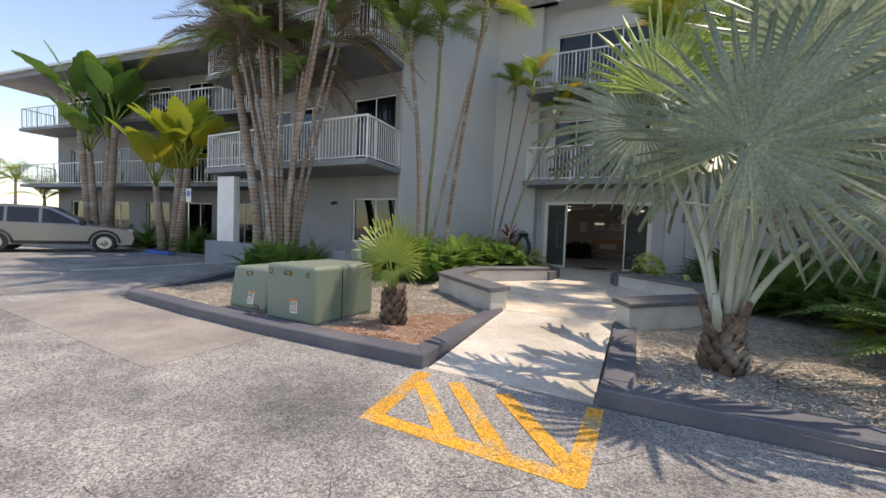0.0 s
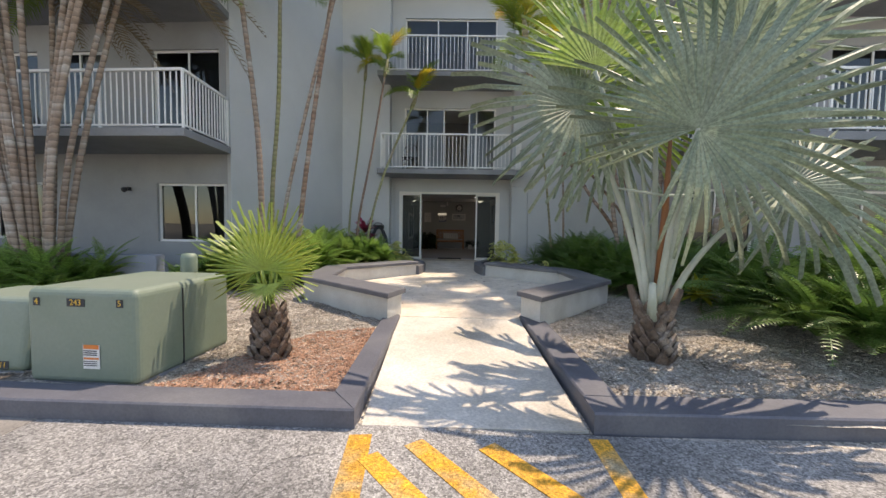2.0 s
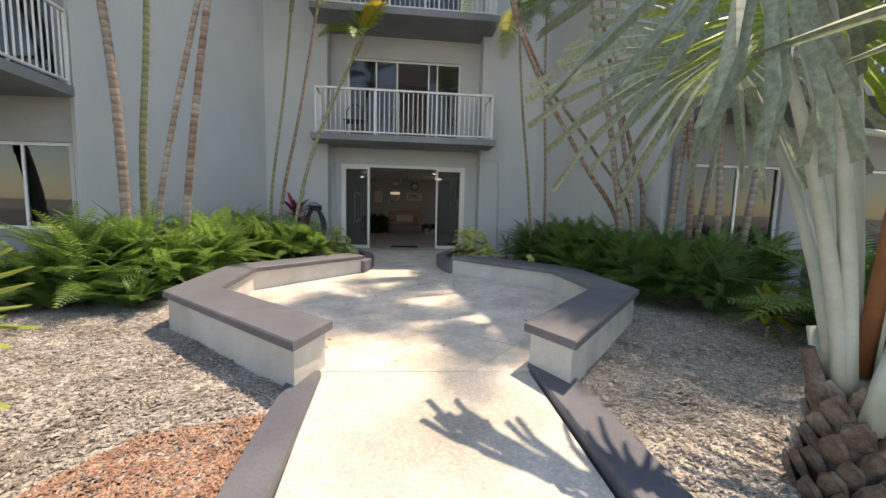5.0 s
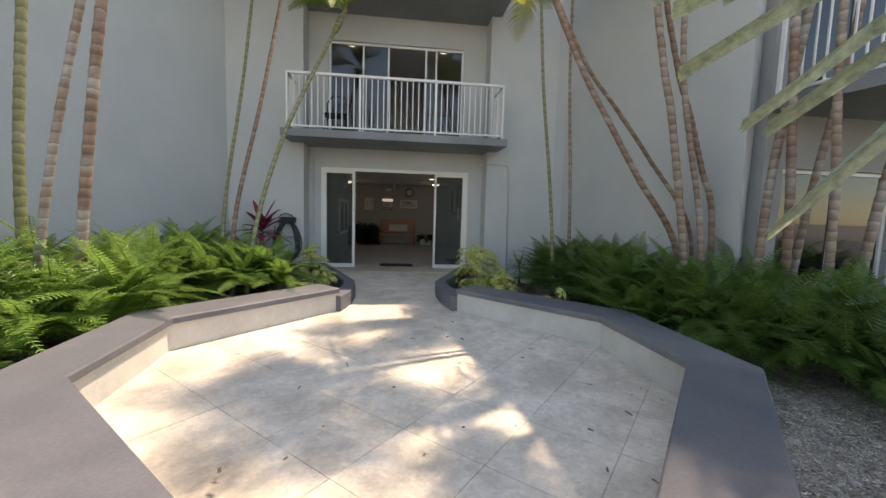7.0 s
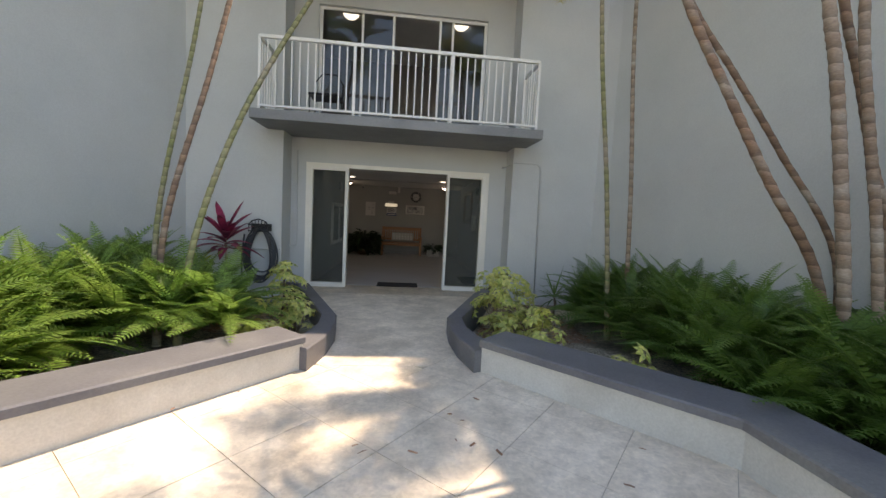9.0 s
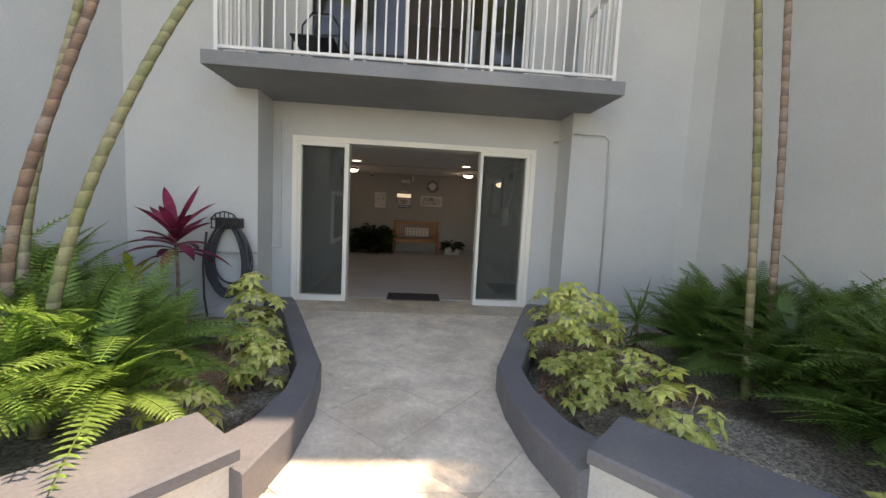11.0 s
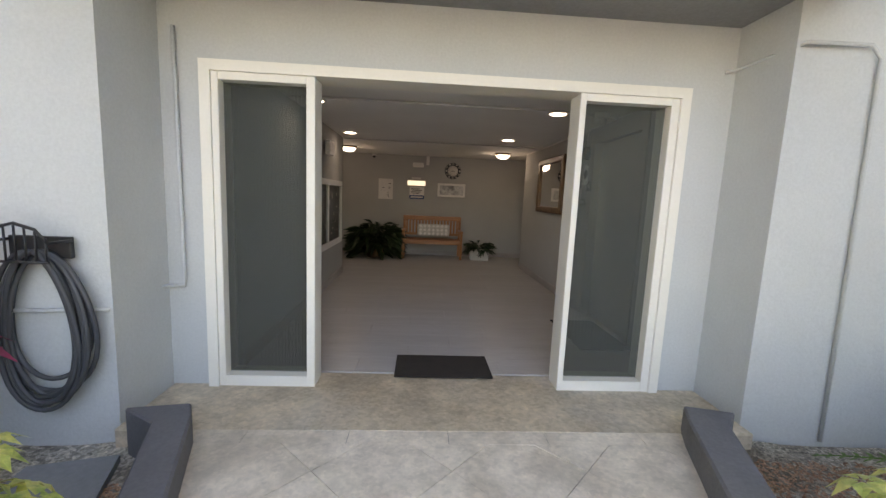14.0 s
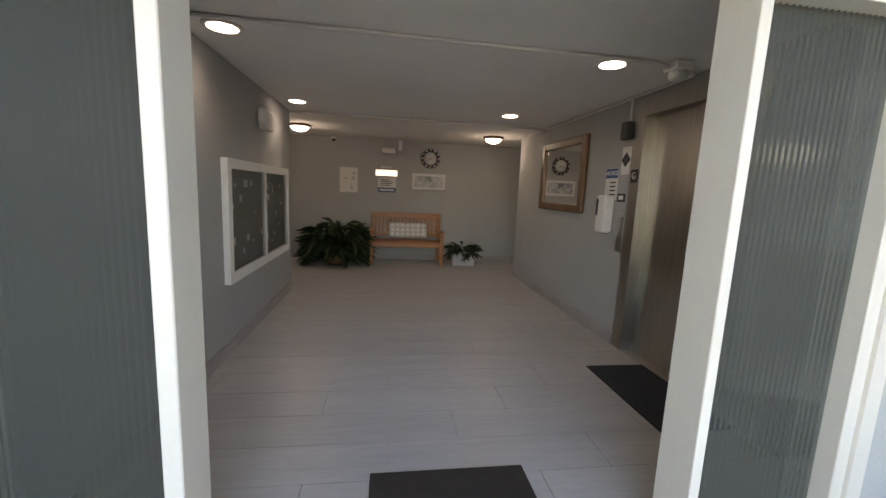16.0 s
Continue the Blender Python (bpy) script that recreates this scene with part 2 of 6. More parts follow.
SPEAR = mat("orange_brown_spear", (0.33, 0.13, 0.05), (0.26, 0.11, 0.05), 5, 0.7, 0.1)
FAN = mat("green_fan_leaf", (0.40, 0.47, 0.11), (0.30, 0.39, 0.08), 2, 0.4, 0.0, trans=0.4, spread=0.2)
# Fern green brightened: sun on the fronds is put into the colour.
FERN_SUNLIT = mat("fern_green", (0.25, 0.38, 0.09), (0.16, 0.29, 0.06), 1.6, 0.36, 0.0, trans=0.5, spread=0.6)
# Darker copy of the fern green, with the beds' shade put into it.
FERN_SHADED = mat("shaded_fern_green", (0.16, 0.27, 0.065), (0.09, 0.18, 0.04), 1.6, 0.36, 0.0, trans=0.4, spread=0.4)
VARIEG = mat("yellow_variegated_leaf", (0.76, 0.70, 0.22), (0.26, 0.36, 0.08), 16, 0.4, 0.0, trans=0.25, c=(0.72, 0.66, 0.28), spread=0.2)
PINK = mat("magenta_ti_leaf", (0.46, 0.045, 0.12), (0.13, 0.02, 0.04), 5, 0.4, 0.0, trans=0.3, spread=0.3)
PADDLE = mat("paddle_leaf", (0.07, 0.14, 0.035), (0.10, 0.20, 0.03), 1.2, 0.4, 0.0, trans=0.35, c=(0.30, 0.33, 0.04), spread=0.3)
PADDLE_GOLD = mat("yellowing_paddle_leaf", (0.22, 0.31, 0.03), (0.34, 0.36, 0.035), 1.0, 0.4, 0.0, trans=0.45, c=(0.45, 0.34, 0.03), spread=0.3)
CARPAINT = mat("silver_car_paint", (0.24, 0.235, 0.225), (0.22, 0.215, 0.21), 2, 0.3, 0.0, metal=0.6, spread=0.02)
RUBBER = plain("tyre_rubber", (0.03, 0.03, 0.032), 0.8)
LABEL_WHITE = plain("label_white", (0.72, 0.70, 0.68), 0.5)
LABEL_ORANGE = plain("label_orange", (0.72, 0.20, 0.04), 0.5)
LABEL_YELLOW = plain("number_yellow", (0.72, 0.42, 0.05), 0.5)
INK = plain("printed_ink", (0.03, 0.03, 0.035), 0.6)
BLUE = plain("blue_paint", (0.02, 0.14, 0.55), 0.5)
NAVY = plain("navy_print", (0.03, 0.07, 0.2), 0.5)
ROOFM = mat("white_metal_roof", (0.66, 0.67, 0.68), (0.58, 0.59, 0.60), 2, 0.4, 0.1, metal=0.2, spread=0.1)

# ---- mesh helpers ----


def mesh_ob(name, verts, faces, material, parent=None, label="", smooth=False, m=None):
    me = bpy.data.meshes.new(name)
    me.from_pydata([tuple(v) for v in verts], [], faces)
    me.materials.append(material)
    if smooth:
        me.polygons.foreach_set("use_smooth", [True] * len(me.polygons))
    me.update()
    ob = new(name, me)
    if m is not None:
        ob.matrix_basis = m
    if parent:
        ob.parent = parent
    if label:
        ob["label"] = label
    return ob


def part(name, bm, material, parent=None, label="", smooth=False):
    me = bpy.data.meshes.new(name)
    bmesh.ops.recalc_face_normals(bm, faces=bm.faces)
    bm.to_mesh(me)
    bm.free()
    me.materials.append(material)
    if smooth:
        me.polygons.foreach_set("use_smooth", [True] * len(me.polygons))
    ob = new(name, me)
    if parent:
        ob.parent = parent
    if label:
        ob["label"] = label
    return ob


def empty(name, label, category, m=None, group="", kind=""):
    ob = new(name)
    if m is not None:
        ob.matrix_basis = m
    return tagged(ob, label, category, group, kind)


def box_bm(x0, y0, z0, x1, y1, z1, bevel=0.0, seg=1, bm=None):
    bm2 = bmesh.new()
    bmesh.ops.create_cube(bm2, size=1)
    bmesh.ops.transform(bm2, verts=bm2.verts, matrix=Matrix.Translation(((x0 + x1) / 2, (y0 + y1) / 2, (z0 + z1) / 2)) @ Matrix.Diagonal((abs(x1 - x0), abs(y1 - y0), abs(z1 - z0), 1)))
    if bevel:
        bmesh.ops.bevel(bm2, geom=bm2.edges[:], offset=bevel, segments=seg, affect="EDGES", profile=0.5)
    if bm is None:
        return bm2
    tmp = bpy.data.meshes.new("tmp")
    bm2.to_mesh(tmp)
    bm2.free()
    bm.from_mesh(tmp)
    bpy.data.meshes.remove(tmp)
    return bm


def box(name, x0, y0, z0, x1, y1, z1, material, parent=None, bevel=0.0, seg=1, label=""):
    return part(name, box_bm(x0, y0, z0, x1, y1, z1, bevel, seg), material, parent, label)


def prism(name, poly, z0, z1, material, parent=None, label="", zf=None):
    """An upright prism over a plan polygon; zf(y) lifts both ends along the slope."""
    n = len(poly)
    f = zf or (lambda y: 0.0)
    v = [(x, y, z0 + f(y)) for x, y in poly] + [(x, y, z1 + f(y)) for x, y in poly]
    area = sum(poly[i][0] * poly[(i + 1) % n][1] - poly[(i + 1) % n][0] * poly[i][1] for i in range(n))
    faces = [tuple(range(n))[::-1], tuple(range(n, 2 * n))] + [(i, (i + 1) % n, n + (i + 1) % n, n + i) for i in range(n)]
    if area < 0:
        faces = [tuple(reversed(q)) for q in faces]
    return mesh_ob(name, v, faces, material, parent, label)


def tube_data(points, radii, sides=8, cap=True):
    pts = [Vector(p) for p in points]
    verts, faces = [], []
    side = None
    for i, p in enumerate(pts):
        d = (pts[min(i + 1, len(pts) - 1)] - pts[max(i - 1, 0)]).normalized()
        if side is None:
            side = d.orthogonal().normalized()
        side = (side - d * side.dot(d)).normalized()
        up = d.cross(side)
        for k in range(sides):
            a = 2 * math.pi * k / sides
            verts.append(p + (side * math.cos(a) + up * math.sin(a)) * radii[i])
    for i in range(len(pts) - 1):
        for k in range(sides):
            k2 = (k + 1) % sides
            faces.append((i * sides + k, i * sides + k2, (i + 1) * sides + k2, (i + 1) * sides + k))
    if cap:
        faces.append(tuple(range(sides))[::-1])
        faces.append(tuple(range((len(pts) - 1) * sides, len(pts) * sides)))
    return verts, faces


def tube(name, points, r, material, parent=None, sides=8, label=""):
    radii = r if isinstance(r, (list, tuple)) else [r] * len(points)
    v, f = tube_data(points, radii, sides)
    return mesh_ob(name, v, f, material, parent, label, smooth=True)


def lathe(name, profile, material, parent=None, sides=20, m=None, label=""):
    v, f = [], []
    for r, z in profile:
        for k in range(sides):
            a = 2 * math.pi * k / sides
            v.append((r * math.cos(a), r * math.sin(a), z))
    for i in range(len(profile) - 1):
        for k in range(sides):
            k2 = (k + 1) % sides
            f.append((i * sides + k, i * sides + k2, (i + 1) * sides + k2, (i + 1) * sides + k))
    f.append(tuple(range(sides))[::-1])
    f.append(tuple(range((len(profile) - 1) * sides, len(profile) * sides)))
    return mesh_ob(name, v, f, material, parent, label, smooth=True, m=m)


def words(name, text, size, m, material, parent=None, label=""):
    """Lettering as a mesh of its own."""
    cu = bpy.data.curves.new(name, "FONT")
    cu.body, cu.size, cu.align_x, cu.align_y, cu.extrude = text, size, "CENTER", "CENTER", 0.0015
    tmp = new("tmp", cu)
    me = bpy.data.meshes.new_from_object(tmp.evaluated_get(bpy.context.evaluated_depsgraph_get()))
    bpy.data.objects.remove(tmp)
    bpy.data.curves.remove(cu)
    me.materials.clear()
    me.materials.append(material)
    ob = new(name, me)
    ob.matrix_basis = m
    if parent:
        ob.parent = parent
    if label:
        ob["label"] = label
    return ob


def ground_z(y):
    """The walk's height: level road, a gentle ramp, the patio and the sill."""
    table = ((-99, 0.0), (4.0, 0.0), (4.3, 0.03), (6.9, 0.10), (11.2, 0.15), (14.1, 0.19), (99, 0.19))
    for (y0, z0), (y1, z1) in zip(table, table[1:]):
        if y <= y1:
            return z0 + (z1 - z0) * (y - y0) / (y1 - y0)
    return 0.19


def clip(poly, conv):
    """The part of polygon poly inside the convex, counter-clockwise polygon conv."""
    for (ax, ay), (bx, by) in zip(conv, conv[1:] + conv[:1]):
        res = []
        for i, p in enumerate(poly):
            q = poly[(i + 1) % len(poly)]
            sp = (bx - ax) * (p[1] - ay) - (by - ay) * (p[0] - ax)
            sq = (bx - ax) * (q[1] - ay) - (by - ay) * (q[0] - ax)
            if sp >= 0:
                res.append(p)
            if (sp > 0 > sq) or (sp < 0 < sq):
                k = sp / (sp - sq)
                res.append((p[0] + (q[0] - p[0]) * k, p[1] + (q[1] - p[1]) * k))
        poly = res
        if len(poly) < 3:
            return []
    return poly

# ---- ground, walk and planters ----
WALK = [(-2.87, 3.98), (-1.40, 4.04), (-1.53, 6.75), (-3.12, 6.7)]
PATIO = [(-3.6, 6.87), (-2.01, 6.81), (-0.58, 8.35), (-0.6, 9.8), (-1.98, 11.2), (-3.72, 11.2), (-5.12, 9.85), (-5.06, 8.4)]
RAMP = [(-3.72, 11.2), (-1.98, 11.2), (-2.18, 11.9), (-2.2, 12.4), (-1.42, 14.45), (-4.42, 14.45), (-3.62, 12.4), (-3.6, 11.9)]
ground = mesh_ob("ground", [(-400, -400, -0.02), (400, -400, -0.02), (400, 400, -0.02), (-400, 400, -0.02)], [(0, 1, 2, 3)], DIRT)
tagged(ground, "sandy ground reaching to the horizon", "ground", kind="structure")
road = prism("road", [(-60, -30), (40, -30), (40, 4.0), (-9.0, 4.0), (-9.0, 9.0), (-60, 9.0)], -0.015, 0.0, ASPHALT)
tagged(road, "worn grey asphalt of the parking lot", "road", kind="structure")
apron = prism("apron", [(-4.9, 2.55), (-5.0, 3.84), (-6.7, 3.86), (-8.9, 3.96), (-9.5, 3.9), (-9.3, 2.6)], -0.01, 0.004, APRON)
tagged(apron, "stained smooth concrete patch in the asphalt", "pavement", kind="structure")
walkway = prism("walkway", WALK, -0.02, 0.0, CONCRETE, zf=ground_z)
tagged(walkway, "pale sunlit concrete walkway from the parking lot", "walkway", kind="structure")


def bed(name, poly, label):
    """A planting bed: an uneven sheet of soil."""
    xs, ys = [p[0] for p in poly], [p[1] for p in poly]
    step = 0.16
    v, f, idx = [], [], {}
    nx, ny = int((max(xs) - min(xs)) / step), int((max(ys) - min(ys)) / step)
    for j in range(ny):
        for i in range(nx):
            x, y = min(xs) + i * step, min(ys) + j * step
            q = clip([(x, y), (x + step, y), (x + step, y + step), (x, y + step)], poly)
            if len(q) < 3:
                continue
            ids = []
            for p in q:
                key = (round(p[0], 3), round(p[1], 3))
                if key not in idx:
                    idx[key] = len(v)
                    v.append((p[0], p[1], 0.07 + 0.035 * noise.noise(Vector((p[0] * 1.3, p[1] * 1.3, 0))) + 0.02 * noise.noise(Vector((p[0] * 6, p[1] * 6, 3)))))
                if idx[key] not in ids:
                    ids.append(idx[key])
            if len(ids) > 2:
                f.append(tuple(ids))
    return tagged(mesh_ob(name, v, f, DIRT, smooth=True), label, "planting bed", kind="structure")


bed("bed_left", [(-9.0, 4.1), (-3.0, 4.05), (-3.25, 6.6), (-5.3, 8.5), (-5.35, 9.9), (-3.85, 11.4), (-4.0, 12.4), (-4.8, 14.6), (-9.5, 14.6), (-9.5, 8)][:1] + [(-3.0, 4.05), (-3.25, 6.6), (-3.9, 14.6), (-9.0, 14.6)], "sandy planting bed with dry wood chips")
bed("bed_right", [(-1.3, 4.1), (14.0, 4.1), (14.0, 14.6), (-1.6, 14.6)], "sandy planting bed with dry leaf litter")


def strip(name, inner, outer, z0, z1, material, label, category, kind="structure", parent=None, follow=False):
    """A kerb or wall between two plan lines, one closed mesh with eased top edges."""
    n = len(inner)
    e = 0.012
    v, f = [], []
    for (ix, iy), (ox, oy) in zip(inner, outer):
        d = Vector((ox - ix, oy - iy, 0)).normalized() * e
        g = ground_z(iy) if follow else 0.0
        v += [(ix, iy, z0 + g), (ix, iy, z1 - e + g), (ix + d.x, iy + d.y, z1 + g), (ox - d.x, oy - d.y, z1 + g), (ox, oy, z1 - e + g), (ox, oy, z0 + g)]
    for i in range(n - 1):
        for k in range(6):
            k2 = (k + 1) % 6
            f.append((i * 6 + k, (i + 1) * 6 + k, (i + 1) * 6 + k2, i * 6 + k2))
    f += [(0, 1, 2, 3, 4, 5), tuple((n - 1) * 6 + k for k in (5, 4, 3, 2, 1, 0))]
    bm = bmesh.new()
    vs = [bm.verts.new(p) for p in v]
    for q in f:
        bm.faces.new([vs[k] for k in q])
    ob = part(name, bm, material, parent)
    if category:
        tagged(ob, label, category, kind=kind)
    return ob


strip("kerb_left", [(-9.2, 4.9), (-9.05, 4.2), (-8.6, 3.95), (-6.7, 3.85), (-5.2, 3.83), (-2.9, 3.92)], [(-8.95, 4.9), (-8.8, 4.35), (-8.5, 4.2), (-6.7, 4.12), (-5.2, 4.1), (-3.1, 4.18)], -0.03, 0.13, CURB, "grey-painted concrete kerb round the planting bed", "kerb")
strip("walk_edging_left", [(-2.9, 3.92), (-3.1, 6.62)], [(-3.12, 4.18), (-3.32, 6.7)], -0.03, 0.135, CURB, "grey-painted concrete edging beside the walkway", "kerb")
strip("walk_edging_right", [(-1.37, 4.3), (-1.52, 6.8)], [(-1.12, 4.3), (-1.24, 6.95)], -0.03, 0.135, CURB, "grey-painted concrete edging beside the walkway", "kerb")
strip("kerb_right", [(-1.37, 4.03), (0.5, 4.14), (4, 4.25), (14, 4.3)], [(-1.37, 4.32), (0.5, 4.43), (4, 4.55), (14, 4.6)], -0.03, 0.13, CURB, "grey-painted concrete kerb with palm shadows on it", "kerb")


def offset_line(line, d):
    res = []
    for i, p in enumerate(line):
        a, b = Vector(line[max(i - 1, 0)]), Vector(line[min(i + 1, len(line) - 1)])
        q = Vector(p)
        t1, t2 = (q - a), (b - q)
        t1 = t1.normalized() if t1.length else t2.normalized()
        t2 = t2.normalized() if t2.length else t1
        t = (t1 + t2).normalized()
        nrm = Vector((-t.y, t.x))
        res.append(tuple(q + nrm * d / max(0.4, t.dot(t1))))
    return res


def planter(name, line, outer, sign, label):
    top = empty(name, label, "planter wall", kind="structure")
    a, b = offset_line(line, sign * 0.04), list(outer)
    b = [(p[0] + (q[0] - p[0]) * 0.9, p[1] + (q[1] - p[1]) * 0.9) for p, q in zip(a, b)]
    e = Vector((line[0][0] - line[1][0], line[0][1] - line[1][1])).normalized() * -0.04
    a[0] = (a[0][0] + e.x, a[0][1] + e.y)
    b[0] = (b[0][0] + e.x, b[0][1] + e.y)
    strip("wall_body", a, b, -0.05, 0.40, PLANTER, "", "", parent=top)
    strip("wall_cap", line, outer, 0.40, 0.465, WALLCAP, "", "", parent=top)["label"] = "dark grey painted cap"
    return top


planter("planter_wall_left", [(-3.53, 6.97), (-4.91, 8.28), (-5.0, 9.62), (-3.66, 11.08)], [(-3.70, 6.48), (-5.36, 8.06), (-5.46, 9.82), (-4.0, 11.38)], 1, "low cream stucco planter wall with grey cap")
planter("planter_wall_right", [(-2.04, 6.87), (-0.73, 8.34), (-0.75, 9.6), (-2.08, 11.06)], [(-1.82, 6.42), (-0.26, 8.16), (-0.28, 9.84), (-1.74, 11.38)], -1, "low cream stucco planter wall with grey cap")
strip("ramp_edging_left", [(-3.64, 11.05), (-3.55, 11.45), (-3.53, 11.9), (-3.58, 12.3), (-4.35, 14.3), (-4.42, 14.42)], [(-3.95, 11.2), (-3.78, 11.5), (-3.72, 11.9), (-3.76, 12.3), (-4.52, 14.22), (-4.75, 14.36)], -0.1, 0.36, WALLCAP, "dark grey painted edging curling round beside the entrance walk", "kerb")
strip("ramp_edging_right", [(-2.12, 11.05), (-2.22, 11.45), (-2.26, 11.9), (-2.24, 12.3), (-1.46, 14.3), (-1.38, 14.46)], [(-1.8, 11.2), (-1.98, 11.5), (-2.06, 11.9), (-2.05, 12.3), (-1.24, 14.24), (-1.10, 14.38)], -0.1, 0.36, WALLCAP, "dark grey painted edging curling round beside the entrance walk", "kerb")

# ---- the building ----


def wall_with_holes(name, x0, x1, z0, z1, y0, y1, holes, material, label):
    """A wall along x, y0 its face and y1 its back, with openings (xa, za, xb, zb) right through it."""
    xs = sorted({x0, x1, *[h[0] for h in holes], *[h[2] for h in holes]})
    zs = sorted({z0, z1, *[h[1] for h in holes], *[h[3] for h in holes]})
    bm = bmesh.new()
    cell = {}

    def solid(i, j):
        if not (0 <= i < len(xs) - 1 and 0 <= j < len(zs) - 1):
            return False
        cx, cz = (xs[i] + xs[i + 1]) / 2, (zs[j] + zs[j + 1]) / 2
        return not any(h[0] < cx < h[2] and h[1] < cz < h[3] for h in holes)

    def vert(x, y, z):
        k = (x, y, z)
        if k not in cell:
            cell[k] = bm.verts.new(k)
        return cell[k]

    def quad(*p):
        bm.faces.new([vert(*q) for q in p])

    for i in range(len(xs) - 1):
        for j in range(len(zs) - 1):
            if not solid(i, j):
                continue
            a, b, c, d = xs[i], xs[i + 1], zs[j], zs[j + 1]
            quad((a, y0, c), (b, y0, c), (b, y0, d), (a, y0, d))
            quad((a, y1, c), (a, y1, d), (b, y1, d), (b, y1, c))
            if not solid(i - 1, j):
                quad((a, y0, c), (a, y0, d), (a, y1, d), (a, y1, c))
            if not solid(i + 1, j):
                quad((b, y0, c), (b, y1, c), (b, y1, d), (b, y0, d))
            if not solid(i, j - 1):
                quad((a, y0, c), (a, y1, c), (b, y1, c), (b, y0, c))
            if not solid(i, j + 1):
                quad((a, y0, d), (b, y0, d), (b, y1, d), (a, y1, d))
    return tagged(part(name, bm, material), label, "wall", kind="structure")


TOP = 8.9
ENTRY = (-4.535, 0.19, -1.305, 2.395)
W2 = (-4.45, 3.08, -1.42, 5.22)
W3 = (-4.45, 5.98, -1.42, 8.1)
wall_with_holes("wall_entrance", -4.87, -0.91, -0.1, TOP, 15.0, 15.22, [ENTRY, W2, W3], STUCCO, "grey stucco entrance wall with wide glazed openings")
LEFT_BAY = [(-4.87, 14.48), (-4.87, 15.22), (-6.7, 15.22), (-8.15, 10.78), (-7.87, 10.58), (-6.46, 14.1), (-6.36, 14.4)]
RIGHT_BAY = [(-0.91, 14.54), (0.62, 14.46), (0.74, 14.2), (1.35, 10.2), (1.65, 10.4), (1.0, 15.22), (-0.91, 15.22)]
tagged(prism("wall_bay_left", LEFT_BAY, -0.1, TOP, STUCCO), "tall grey stucco wall behind slender palms", "wall", kind="structure")
tagged(prism("wall_bay_right", RIGHT_BAY, -0.1, TOP, STUCCO), "tall grey stucco wall behind slender palms", "wall", kind="structure")


def opening_glass(name, x0, z0, x1, z1, y, panes, label, parts=True):
    """A sliding window or door: frame, stiles and panes; panes: (from, to) shares, glass material."""
    w = empty(name, label, "window", kind="structure")
    f = 0.05
    bm = box_bm(x0, y - 0.03, z0, x0 + f, y + 0.05, z1)
    box_bm(x1 - f, y - 0.03, z0, x1, y + 0.05, z1, bm=bm)
    box_bm(x0 + f, y - 0.03, z1 - f, x1 - f, y + 0.05, z1, bm=bm)
    box_bm(x0 + f, y - 0.03, z0, x1 - f, y + 0.05, z0 + f, bm=bm)
    part("window_frame", bm, WHITE, w)
    for i, (a, b, g) in enumerate(panes):
        xa, xb = x0 + f + (x1 - x0 - 2 * f) * a, x0 + f + (x1 - x0 - 2 * f) * b
        if i:
            box("stile", xa - 0.02, y - 0.022 + 0.002 * i, z0 + f, xa + 0.02, y + 0.03, z1 - f, WHITE, w)
        if g:
            mesh_ob("pane", [(xa, y, z0 + f), (xb, y, z0 + f), (xb, y, z1 - f), (xa, y, z1 - f)], [(0, 1, 2, 3)], g, w)
    return w


opening_glass("window_second_floor", *W2, 15.1, [(0, 0.24, GLASS2), (0.24, 0.43, GLASS2), (0.43, 0.72, None), (0.72, 0.8, GLASS2), (0.8, 1, GLASS2)], "white-framed sliding glass doors standing open on a balcony")
opening_glass("window_third_floor", *W3, 15.1, [(0, 0.35, GLASS2), (0.35, 0.68, GLASS2), (0.68, 1, GLASS2)], "white-framed sliding glass doors on a balcony")


BAR = None


def railing_run(parent, a, b, z, h, gap=0.115, first=0):
    """Posts, two rails and bars from a to b in plan."""
    global BAR
    a, b = Vector((*a, z)), Vector((*b, z))
    n = max(1, round((b - a).length / gap))
    d = (b - a).normalized()
    ang = math.atan2(d.y, d.x)
    length = (b - a).length
    for name, zz, t in (("top_rail", h - 0.02, 0.025), ("bottom_rail", 0.07, 0.018)):
        o = box(name, 0, -t, zz - t, length, t, zz + t, WHITE, parent, 0.006)
        o.matrix_basis = Matrix.Translation(a) @ Matrix.Rotation(ang, 4, "Z")
    if BAR is None:
        tmp = box("bar", -0.009, -0.009, 0.0, 0.009, 0.009, 0.93, WHITE)
        BAR = tmp.data
        bpy.data.objects.remove(tmp)
    posts = max(1, round(length / 1.5))
    for i in range(first, n + 1):
        p = a.lerp(b, i / n)
        if any(abs(i - round(k * n / posts)) < 1 for k in range(posts + 1)):
            o = box("post", -0.02, -0.02, 0.0, 0.02, 0.02, h - 0.045, WHITE, parent)
            o.matrix_basis = Matrix.Translation(p) @ Matrix.Rotation(ang, 4, "Z")
        else:
            o = new("bar", BAR)
            o.parent = parent
            o.matrix_basis = Matrix.Translation(p + Vector((0, 0, 0.085)))


def balcony(name, poly, z, rail, label, h=1.08, gap=0.115):
    """A slab over the plan polygon with a drip edge, and the rail along the line given."""
    b = empty(name, label, "balcony")
    prism("slab", poly, z - 0.14, z, SLAB, b)
    for k, (p, q) in enumerate(zip(rail, rail[1:])):
        railing_run(b, p, q, z, h - 0.003 * k, gap, 1 if k else 0)
    return b


